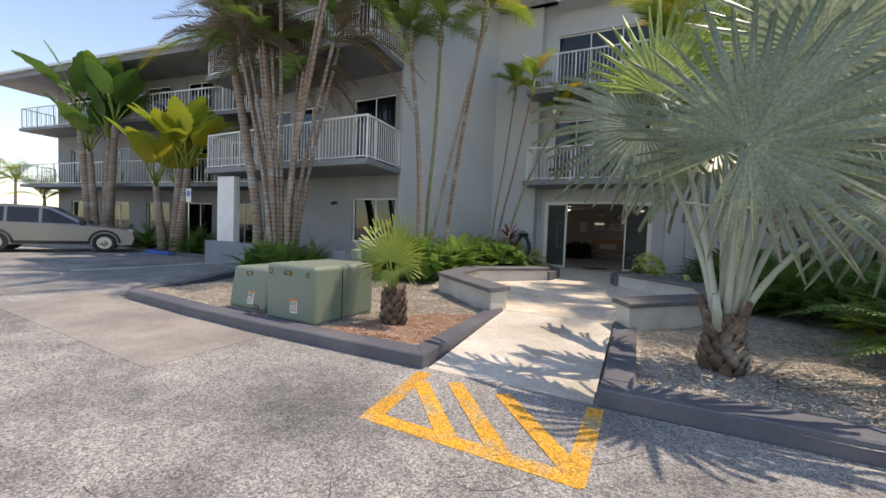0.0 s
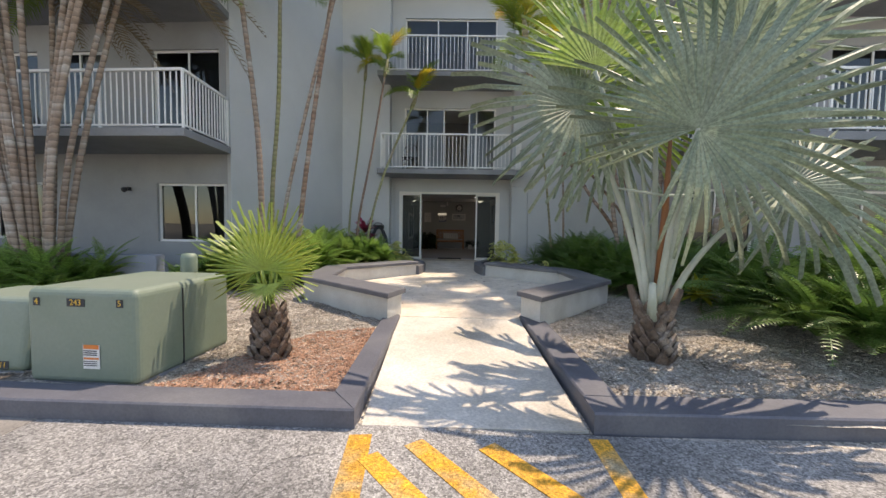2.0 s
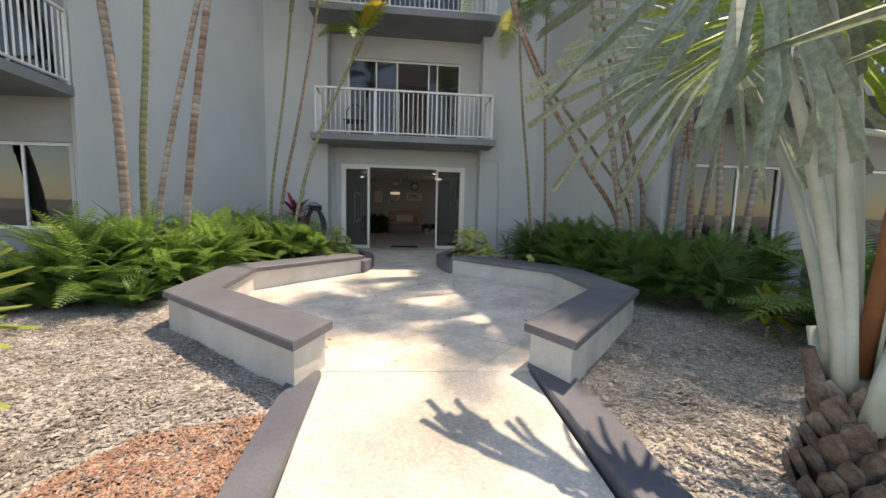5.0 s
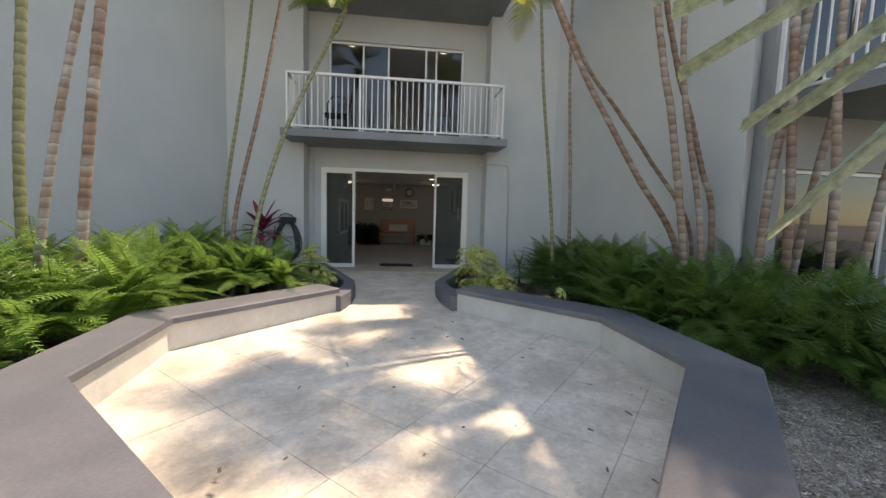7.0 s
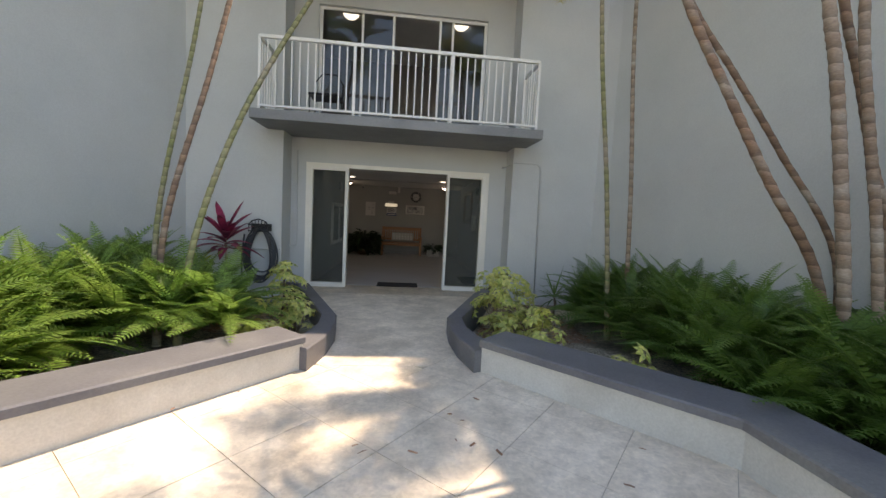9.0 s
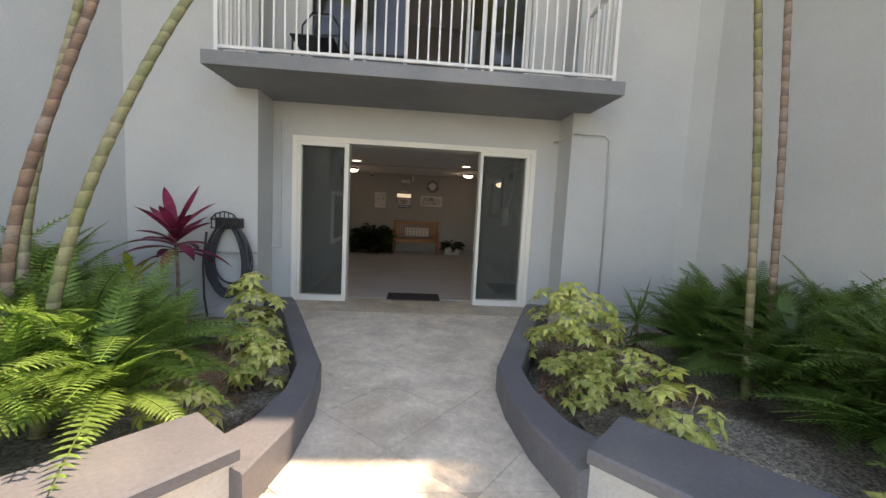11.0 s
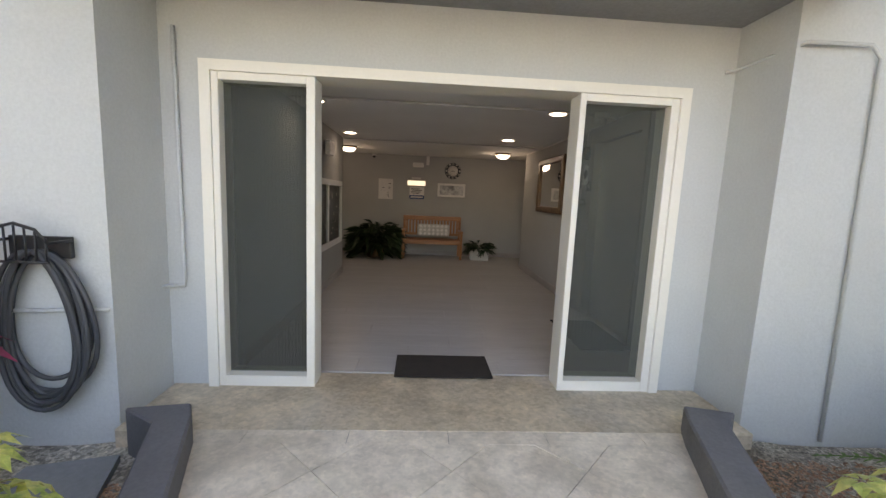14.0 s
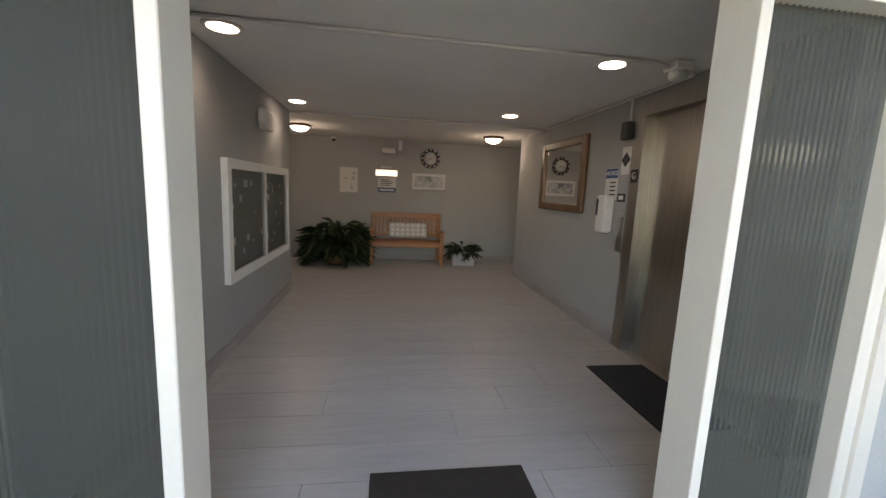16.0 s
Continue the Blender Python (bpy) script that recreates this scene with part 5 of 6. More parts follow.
def feather_palm(name, points, r0, r1, fronds, length, material, bark, label, rng, lean=0.0, gold=0.25, rings=34, shaft=True, leaf=0.42, pairs=34):
    """A slender palm: ringed trunk, green crownshaft, each frond its own part."""
    top = empty(name, label, "palm tree", Matrix.Translation(points[0]))
    base = Vector(points[0])
    pts = [Vector(p) - base for p in points]
    v, f = ringed_trunk(pts, r0 * 0.68, r1 * 0.68, rings)
    mesh_ob("trunk", v, f, bark, top, smooth=True)
    tip = pts[-1]
    d = (pts[-1] - pts[-2]).normalized()
    if shaft:
        tube("crownshaft", [tip - d * 0.02, tip + d * 0.2, tip + d * 0.55], [r1 * 1.25, r1 * 1.5, r1 * 0.7], BARK_GREEN, top)
        tip = tip + d * 0.5
    for i in range(fronds):
        a = i * 2.4 + rng.uniform(-0.3, 0.3)
        el = rng.uniform(-5, 65) if i > 1 else 75
        dr = rng.uniform(0.35, 0.75)
        fv, ff = frond_mesh(length * rng.uniform(0.75, 1.1), pairs, leaf, dr, rng, 0.024)
        m = Matrix.Translation(tip) @ Matrix.Rotation(a, 4, "Z") @ Matrix.Rotation(-radians(el), 4, "Y")
        mesh_ob("frond", fv, ff, FROND_GOLD if rng.random() < gold else material, top, m=m)
    return top


def fan_leaf(radius, segments, spread, rng, cup=0.15, droop=0.25, split=0.55, base=0.5):
    """A pleated fan: hub at the origin, midrib along +x, face along +z; segments join, then part into drooping tips."""
    v, f = [], []
    step = spread / segments
    for i in range(segments):
        th = -spread / 2 + (i + 0.5) * step
        L = radius * (base + (1 - base) * math.cos(th * 0.5)) * rng.uniform(0.84, 1.08)
        sag = droop * rng.uniform(0.5, 1.5)
        tw = rng.uniform(-0.05, 0.05)
        b = len(v)
        for s in (0.004, 0.3, split, 0.78, 1.0):
            r = L * s
            half = step * 0.5 if s <= split else step * 0.5 * (split / s) * max(0.05, (1 - s) / (1 - split)) ** 0.5
            extra = max(0.0, s - split)
            for k in (-1, 0, 1):
                ang = th + half * k + tw * extra
                z = cup * r * (1 - 0.3 * s) + (0.042 * radius * s if k == 0 else 0.0) - sag * L * extra ** 1.6
                v.append((r * math.cos(ang), r * math.sin(ang), z))
        for j in range(4):
            o = b + j * 3
            f += [(o, o + 1, o + 4, o + 3), (o + 1, o + 2, o + 5, o + 4)]
    return v, f


def aim(hub, midrib, face):
    x = Vector(midrib).normalized()
    z = Vector(face)
    z = (z - x * z.dot(x)).normalized()
    y = z.cross(x)
    return Matrix.Translation(hub) @ Matrix((x, y, z)).transposed().to_4x4()


def boots(parent, base, r, h, rows, per, rng, material=BOOT, size=0.16):
    """A trunk clad in overlapping cut leaf bases, each a part."""
    core = [(r * 0.8, 0.0), (r * 0.95, h * 0.25), (r * 0.85, h * 0.7), (r * 0.5, h)]
    lathe("trunk", core, material, parent, 12, Matrix.Translation(base))
    for j in range(rows):
        for i in range(per):
            a = 2 * math.pi * (i + 0.5 * (j % 2)) / per + rng.uniform(-0.1, 0.1)
            s = j / rows
            rr = r * (0.98 - 0.38 * s)
            w, l, t = size * rng.uniform(0.8, 1.1), size * rng.uniform(0.9, 1.3), 0.02
            v = [(-w / 2, 0, 0), (w / 2, 0, 0), (w * 0.36, l * 0.7, 0.0), (rng.uniform(-0.02, 0.02), l, 0.0), (-w * 0.36, l * 0.7, 0.0), (-w / 2, 0, t), (w / 2, 0, t), (w * 0.36, l * 0.7, t * 1.6), (0, l, t), (-w * 0.36, l * 0.7, t * 1.6)]
            fc = [(4, 3, 2, 1, 0), (5, 6, 7, 8, 9)] + [(k, (k + 1) % 5, 5 + (k + 1) % 5, 5 + k) for k in range(5)]
            z = base[2] + h * (0.02 + 0.9 * s)
            m = Matrix.Translation((base[0] + rr * math.cos(a), base[1] + rr * math.sin(a), z)) @ Matrix.Rotation(a - math.pi / 2, 4, "Z") @ Matrix.Rotation(radians(-90 + rng.uniform(18, 40)), 4, "X") @ Matrix.Rotation(math.pi, 4, "Z") @ Matrix.Rotation(math.pi, 4, "X")
            m = Matrix.Translation((base[0] + rr * math.cos(a), base[1] + rr * math.sin(a), z)) @ aim((0, 0, 0), (-math.sin(a), math.cos(a), 0), Vector((math.cos(a), math.sin(a), -0.45)))
            mesh_ob("leaf_base", v, fc, material, parent, m=m)


# the great silver fan palm beside the walk
silver = empty("silver_fan_palm", "large silver-green fan palm with pale leaf stalks", "palm tree", Matrix.Translation((-0.43, 5.37, 0.05)))
boots(silver, (0, 0, 0), 0.145, 0.6, 7, 8, rnd, size=0.13)
for hub, mid, face, R, mt, wide in (
        ((0.0, -0.6, 2.05), (0.75, -0.1, 0.75), (-0.1, -1.0, 0.15), 1.4, SILVER, 322),
        ((-0.8, -0.05, 2.38), (-0.9, -0.2, 0.1), (-0.3, -1.0, 0.4), 1.1, SILVER, 310),
        ((-0.67, -0.14, 2.67), (-0.1, 0.0, 1.0), (-0.2, -1.0, 0.2), 0.95, SILVER_GREEN, 150),
        ((-0.05, 0.5, 2.35), (0.1, 0.2, 1.0), (0.0, -1.0, 0.1), 1.0, SILVER_GREEN, 300),
        ((0.98, -0.2, 1.65), (1.0, -0.1, -0.15), (0.1, -0.9, 0.6), 1.1, SILVER, 310),
        ((-0.08, 0.9, 2.32), (-0.75, 0.3, -0.2), (-0.5, -0.6, 0.5), 1.2, SILVER, 250),
        ((0.75, 0.5, 2.75), (0.5, 0.2, 1.0), (0.1, -1.0, 0.4), 1.15, SILVER, 322),
        ((0.95, 0.6, 2.25), (0.9, 0.4, 0.2), (0.0, -0.7, 1.0), 1.1, SILVER, 322),
        ((0.4, -0.4, 2.8), (0.5, -0.4, 1.0), (0.0, -1.0, -0.1), 1.15, SILVER, 300),
        ((0.1, 0.45, 2.95), (0.0, 0.1, 1.0), (-0.1, -1.0, 0.2), 1.0, SILVER_GREEN, 240)):
    lv, lf = fan_leaf(R * 1.05, int(44 * wide / 322), radians(wide), rnd, 0.18, 0.6, 0.44)
    h = Vector(hub)
    leaf = mesh_ob("fan_leaf", lv, lf, mt, silver, m=aim(h, mid, face))
    c = Vector((h.x * 0.35, h.y * 0.35, 0.5 + h.z * 0.45))
    s0 = Vector((h.x * 0.1, h.y * 0.1, 0.5))
    curve = [s0.lerp(c, t).lerp(c.lerp(h, t), t) for t in [i / 8 for i in range(9)]]
    tube("leaf_stalk", curve, [0.036 - 0.02 * i / 8 for i in range(9)], PETIOLE, silver, 7)
for i in range(5):
    a = i * 1.26 + 0.4
    tube("cut_stalk", [(0.12 * math.cos(a), 0.12 * math.sin(a), 0.42), (0.22 * math.cos(a), 0.22 * math.sin(a), 0.72 + 0.05 * (i % 2))], [0.05, 0.03], PETIOLE if i % 2 else BOOT, silver, 6)
tube("spear_leaf", [(0.02, 0.02, 0.6), (0.06, 0.0, 1.5), (0.07, -0.02, 2.3)], [0.035, 0.03, 0.012], SPEAR, silver, 7, "orange-brown unopened spear leaf")
tube("tie_cord", [(-0.45, -0.2, 1.62), (-0.1, -0.3, 1.55), (0.25, -0.22, 1.56)], 0.012, PETIOLE, silver, 6)

small_fan = empty("small_fan_palm", "small bright green fan palm with scaly brown trunk", "palm tree", Matrix.Translation((-4.02, 5.0, 0.05)))
boots(small_fan, (0, 0, 0), 0.125, 0.52, 7, 7, rnd, size=0.115)
for hub, mid, face, R in (((0.0, -0.12, 0.84), (-0.05, -0.1, 1), (0.05, -1, 0.15), 0.6), ((-0.1, -0.06, 0.82), (-0.6, -0.1, 0.8), (-0.2, -1, 0.2), 0.52), ((0.1, -0.06, 0.82), (0.65, -0.1, 0.7), (0.25, -1, 0.25), 0.42),
                          ((0.0, 0.02, 0.92), (0.1, 0.05, 1), (0.1, -1, 0.3), 0.55), ((-0.12, 0.05, 0.84), (-0.7, 0.3, 0.6), (0, -0.6, 1), 0.42), ((0.06, -0.16, 0.72), (0.1, -0.7, -0.7), (0, -0.8, 0.6), 0.3)):
    lv, lf = fan_leaf(R * 1.0, 24, radians(200), rnd, 0.08, 0.05, 0.36)
    mesh_ob("fan_leaf", lv, lf, FAN, small_fan, m=aim(hub, mid, face))
    tube("leaf_stalk", [(0, 0, 0.45), Vector(hub) * 0.75 + Vector((0, 0, 0.1)), hub], [0.022, 0.015, 0.01], FAN, small_fan, 5)

# slender palms against the walls
TRUNKS = (
    ([(-5.62, 12.2, 0.1), (-5.62, 12.4, 1.6), (-5.5, 12.9, 3.6), (-5.42, 13.3, 5.5)], 0.045, 0.035, BARK_GREEN, 1.05, 6, 0.1),
    ([(-5.32, 11.8, 0.1), (-5.28, 11.9, 1.4), (-5.05, 12.4, 3.2), (-4.8, 13.0, 5.5)], 0.05, 0.04, BARK_RED, 1.1, 5, 0.4),
    ([(-5.1, 11.75, 0.1), (-4.98, 11.9, 1.3), (-4.68, 12.45, 2.8), (-4.07, 13.4, 4.75)], 0.05, 0.045, BARK_GREEN, 1.1, 6, 0.45),
    ([(-6.85, 10.35, 0.1), (-6.85, 10.4, 2.0), (-6.7, 10.4, 4.0), (-6.65, 10.4, 6.2)], 0.075, 0.06, BARK_GREEN, 1.5, 6, 0.15),
    ([(-6.72, 10.25, 0.1), (-6.5, 10.3, 1.8), (-6.0, 10.3, 4.0), (-5.4, 10.3, 6.3)], 0.065, 0.05, BARK, 1.5, 6, 0.3),
    ([(-6.32, 10.3, 0.1), (-6.15, 10.3, 1.8), (-5.85, 10.3, 4.0), (-5.5, 10.5, 6.6)], 0.085, 0.06, BARK_RED, 1.5, 6, 0.3),
    ([(-6.93, 10.1, 0.1), (-6.95, 10.1, 1.6), (-7.0, 10.1, 2.9), (-7.12, 10.1, 4.2), (-7.3, 10.0, 6.0)], 0.095, 0.07, BARK, 1.5, 10, 0.1),
    ([(-0.1, 12.35, 0.1), (-0.3, 12.3, 2.0), (-0.5, 12.3, 3.6), (-0.62, 12.3, 5.0)], 0.045, 0.035, BARK_GREEN, 1.3, 9, 0.3),
    ([(0.22, 12.5, 0.1), (0.2, 12.6, 2.0), (0.12, 12.7, 4.0), (0.08, 12.7, 5.9)], 0.045, 0.035, BARK, 1.3, 9, 0.3),
    ([(1.1, 10.6, 0.1), (0.79, 10.6, 1.24), (0.22, 10.6, 2.04), (-0.25, 10.6, 2.75), (-0.67, 10.6, 3.41), (-1.2, 10.65, 4.6), (-1.3, 10.7, 5.5)], 0.062, 0.045, BARK_RED, 1.5, 8, 0.4),
    ([(1.2, 10.7, 0.1), (1.1, 10.72, 1.4), (0.45, 10.75, 2.32), (-0.07, 10.75, 2.95), (-0.52, 10.75, 3.48), (-1.0, 10.8, 4.4), (-1.2, 10.9, 5.1)], 0.042, 0.035, BARK_RED, 1.4, 8, 0.4),
    ([(0.78, 10.3, 0.1), (0.72, 10.3, 1.03), (0.53, 10.3, 2.12), (0.38, 10.3, 2.87), (0.25, 10.3, 3.35), (0.0, 10.3, 4.6), (-0.15, 10.3, 6.0)], 0.072, 0.055, BARK, 1.6, 6, 0.3),
    ([(1.15, 10.3, 0.1), (1.1, 10.35, 1.6), (0.95, 10.4, 2.17), (0.72, 10.4, 2.84), (0.5, 10.4, 3.4), (0.2, 10.4, 4.6), (0.1, 10.4, 6.2)], 0.055, 0.045, BARK_RED, 1.6, 4, 0.3),
    ([(0.98, 10.15, 0.1), (0.8, 10.2, 1.6), (0.63, 10.2, 2.32), (0.43, 10.2, 3.32), (0.3, 10.1, 4.6), (0.25, 10.0, 6.4)], 0.055, 0.045, BARK, 1.6, 3, 0.3),
    ([(1.45, 9.6, 0.1), (1.4, 9.6, 1.6), (1.25, 9.6, 3.2), (1.15, 9.6, 5.0), (1.1, 9.6, 6.5)], 0.07, 0.055, BARK_RED, 1.6, 4, 0.3),
    ([(1.75, 9.4, 0.1), (1.7, 9.4, 1.8), (1.55, 9.4, 3.4), (1.5, 9.4, 6.3)], 0.065, 0.05, BARK, 1.6, 3, 0.3),
    ([(1.6, 9.75, 0.1), (1.75, 9.7, 1.8), (1.95, 9.6, 3.6), (2.1, 9.5, 6.4)], 0.06, 0.05, BARK, 1.6, 3, 0.3),
    ([(1.2, 9.75, 0.1), (1.28, 9.75, 2.0), (1.5, 9.7, 4.0), (1.7, 9.6, 6.4)], 0.07, 0.055, BARK, 1.6, 7, 0.3),
    ([(2.2, 9.5, 0.1), (2.3, 9.4, 2.0), (2.6, 9.2, 4.0), (3.0, 9.0, 6.4)], 0.075, 0.055, BARK, 1.6, 7, 0.3),
)
for pts, r0, r1, bark, ln, nf, gold in TRUNKS:
    feather_palm("slender_palm", pts, r0, r1, nf, ln, FROND, bark, "slender ringed palm with arching green and golden fronds", rnd, gold=gold, leaf=0.4 if ln < 1.4 else 0.5)

# the many-stemmed clump before the wing
clump = empty("clump_palm", "many-stemmed palm clump with grey bare stems", "palm tree", Matrix.Translation((-9.5, 7.75, 0.05)))
for i in range(15):
    a, q = rnd.uniform(-1, 1), rnd.uniform(-0.5, 0.5)
    hgt = rnd.uniform(4.8, 7.4)
    b = Vector((a * 0.35, q * 0.4, 0))
    e = Vector((a * 2.4 + rnd.uniform(-0.3, 0.3), q * 1.6, hgt))
    mid = b.lerp(e, 0.5) + Vector((-a * 0.25, 0, 0.2))
    v, f = ringed_trunk([b, b.lerp(mid, 0.5) + Vector((-a * 0.1, 0, 0.1)), mid, e], 0.055, 0.04, 26, 7)
    mesh_ob("stem", v, f, BARK, clump, smooth=True)
    for k in range(7):
        fv, ff = frond_mesh(rnd.uniform(1.3, 2.2), 32, 0.42, rnd.uniform(0.6, 1.05), rnd, 0.03)
        m = Matrix.Translation(e) @ Matrix.Rotation(rnd.uniform(0, 6.28), 4, "Z") @ Matrix.Rotation(-radians(rnd.uniform(0, 60)), 4, "Y")
        mesh_ob("frond", fv, ff, FROND_DRY if rnd.random() < 0.65 else FROND, clump, m=m)
feather_palm("thick_palm", [(-10.6, 7.85, 0.05), (-10.75, 7.85, 1.6), (-11.3, 7.9, 3.6), (-12.3, 8.0, 6.6)], 0.2, 0.15, 18, 2.4, FROND_DRY, BARK, "thick dark palm trunk leaning beside garden wall", rnd, gold=0.1, rings=30, shaft=False, leaf=0.55, pairs=40)

# ferns
FERNS = []
for k in range(5):
    bits = []
    for i in range(24):
        ln = rnd.uniform(0.5, 1.0)
        fv, ff = frond_mesh(ln, 28, 0.10 + 0.03 * rnd.random(), rnd.uniform(0.4, 0.9), rnd, 0.018, 0.1, 0.06, 0.12, 0.2)
        bits.append((fv, ff, Matrix.Rotation(i * 2.4 + rnd.uniform(-0.3, 0.3), 4, "Z") @ Matrix.Rotation(-radians(rnd.uniform(25, 85)), 4, "Y") @ Matrix.Rotation(rnd.uniform(-0.5, 0.5), 4, "X")))
    v, f = joined(bits)
    pair_m = []
    for mt in (FERN_SUNLIT, FERN_SHADED):
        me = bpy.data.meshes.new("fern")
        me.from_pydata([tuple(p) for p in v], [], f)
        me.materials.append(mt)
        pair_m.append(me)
    FERNS.append(pair_m)


def fern(x, y, z, s, dark=False, group=""):
    ob = new("fern", FERNS[rnd.randrange(5)][1 if dark else 0])
    ob.matrix_basis = Matrix.Translation((x, y, z)) @ Matrix.Rotation(rnd.uniform(0, 6.28), 4, "Z") @ Matrix.Diagonal((s, s, s * rnd.uniform(0.85, 1.15), 1))
    tagged(ob, "sword fern with arching fronds, green darkened as in shade" if dark else "sword fern with arching fronds, green brightened as in sun", "fern", group)


def scatter(n, poly, gap, make):
    xs, ys = [p[0] for p in poly], [p[1] for p in poly]
    put, tries = [], 0
    while len(put) < n and tries < n * 60:
        tries += 1
        x, y = rnd.uniform(min(xs), max(xs)), rnd.uniform(min(ys), max(ys))
        if clip([(x, y), (x + 1e-3, y), (x, y + 1e-3)], poly) and all((x - a) ** 2 + (y - b) ** 2 > gap * gap for a, b in put):
            put.append((x, y))
            make(x, y)


scatter(60, [(-7.3, 9.0), (-5.75, 8.6), (-5.75, 9.9), (-4.35, 11.5), (-4.35, 12.0), (-6.4, 13.7)], 0.27, lambda x, y: fern(x, y, 0.16 + rnd.uniform(0, 0.2), rnd.uniform(0.95, 1.25), False, "ferns in the bed beside the patio"))
scatter(34, [(-7.2, 9.2), (-6.0, 8.9), (-6.0, 10.1), (-4.7, 11.6), (-4.7, 12.0), (-6.3, 13.4)], 0.36, lambda x, y: fern(x, y, 0.5 + rnd.uniform(0, 0.15), rnd.uniform(0.8, 1.0), False, "ferns in the bed beside the patio"))
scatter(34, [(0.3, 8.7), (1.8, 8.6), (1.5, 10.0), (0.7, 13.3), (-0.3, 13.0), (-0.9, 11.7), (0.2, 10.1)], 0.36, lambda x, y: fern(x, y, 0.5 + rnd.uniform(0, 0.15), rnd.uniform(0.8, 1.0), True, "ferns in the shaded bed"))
scatter(9, [(-5.5, 11.3), (-4.55, 11.5), (-4.5, 12.1), (-5.6, 12.5)], 0.28, lambda x, y: fern(x, y, 0.4, rnd.uniform(0.85, 1.1), False, "ferns in the bed beside the patio"))
scatter(8, [(-6.3, 12.7), (-5.0, 12.6), (-5.4, 13.9), (-6.2, 13.9)], 0.35, lambda x, y: fern(x, y, 0.08, rnd.uniform(0.55, 0.75), True, "ferns in the bed beside the patio"))
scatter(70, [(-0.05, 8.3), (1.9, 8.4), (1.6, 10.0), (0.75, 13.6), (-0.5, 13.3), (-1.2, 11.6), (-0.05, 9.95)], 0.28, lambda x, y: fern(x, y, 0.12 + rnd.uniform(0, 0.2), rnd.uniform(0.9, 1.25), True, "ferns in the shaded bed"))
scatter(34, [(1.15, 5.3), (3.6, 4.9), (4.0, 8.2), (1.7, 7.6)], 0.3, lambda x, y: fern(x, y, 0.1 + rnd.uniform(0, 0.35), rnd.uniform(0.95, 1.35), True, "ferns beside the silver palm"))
scatter(16, [(1.9, 5.4), (3.4, 5.1), (3.6, 7.6), (2.2, 7.2)], 0.33, lambda x, y: fern(x, y, 0.55 + rnd.uniform(0, 0.25), rnd.uniform(0.85, 1.1), False, "ferns beside the silver palm"))
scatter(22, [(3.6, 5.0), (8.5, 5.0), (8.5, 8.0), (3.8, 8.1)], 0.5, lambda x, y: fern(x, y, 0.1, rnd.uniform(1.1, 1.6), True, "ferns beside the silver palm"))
scatter(16, [(-10.2, 7.2), (-8.6, 7.2), (-8.5, 7.95), (-10.2, 7.95)], 0.22, lambda x, y: fern(x, y, 0.1 + rnd.uniform(0, 0.35), rnd.uniform(0.8, 1.1), False, "low green growth round the clump palm"))
scatter(10, [(-7.6, 8.2), (-5.9, 8.9), (-6.9, 9.9), (-7.6, 9.9)], 0.35, lambda x, y: fern(x, y, 0.1, rnd.uniform(0.7, 1.0), True, "ferns in the bed beside the patio"))


def umbrella_shrub(x, y, z, heads, spreadr, height, label):
    """A variegated shrub: bent stems, each ending in whorls of hand-shaped leaves."""
    top = empty("variegated_shrub", label, "shrub", Matrix.Translation((x, y, z)))
    bits = []
    for i in range(heads):
        a, r = rnd.uniform(0, 6.28), spreadr * math.sqrt(rnd.random())
        h = height * rnd.uniform(0.25, 1.0) * (1 - 0.35 * (r / spreadr) ** 2)
        p = Vector((r * math.cos(a), r * math.sin(a), h))
        if i < 9:
            tube("stem", [(0.03 * math.cos(a), 0.03 * math.sin(a), 0), p * 0.5 + Vector((0, 0, -0.05)), p], [0.012, 0.009, 0.005], BARK, top, 5)
        n = 8
        tilt = Matrix.Rotation(a, 4, "Z") @ Matrix.Rotation(rnd.uniform(0.1, 0.9), 4, "Y")
        for k in range(n):
            L, w = rnd.uniform(0.085, 0.12), rnd.uniform(0.021, 0.029)
            t = 2 * math.pi * k / n + rnd.uniform(-0.15, 0.15)
            dz = -rnd.uniform(0.15, 0.5) * L
            lv = [(0.012, 0, 0), (L * 0.5, -w, dz * 0.25 + 0.006), (L * 0.55, 0, dz * 0.25), (L * 0.5, w, dz * 0.25 + 0.006), (L, 0, dz)]
            bits.append((lv, [(0, 1, 2), (0, 2, 3), (1, 4, 2), (2, 4, 3)], Matrix.Translation(p) @ tilt @ Matrix.Rotation(t, 4, "Z")))
    v, f = joined(bits)
    mesh_ob("foliage", v, f, VARIEG, top)
    return top


umbrella_shrub(-1.38, 12.95, 0.08, 115, 0.44, 0.95, "yellow-green variegated umbrella shrub beside the entrance walk")
umbrella_shrub(-1.55, 12.2, 0.08, 34, 0.28, 0.45, "low yellow variegated shrub beside dark edging")
umbrella_shrub(-1.1, 12.35, 0.08, 24, 0.28, 0.5, "low yellow variegated shrub beside ferns")
umbrella_shrub(-1.3, 11.55, 0.1, 26, 0.26, 0.55, "yellow variegated shrub behind the planter cap")
umbrella_shrub(-0.75, 10.75, 0.1, 12, 0.16, 0.5, "small yellow variegated shrub behind the planter cap")
umbrella_shrub(-4.45, 13.25, 0.08, 60, 0.27, 0.85, "yellow-green variegated umbrella shrub beside dark edging")
umbrella_shrub(-4.1, 12.45, 0.08, 30, 0.22, 0.5, "low yellow variegated shrub beside dark edging")
umbrella_shrub(-4.3, 11.75, 0.1, 20, 0.2, 0.55, "yellow variegated shrub behind the planter cap")


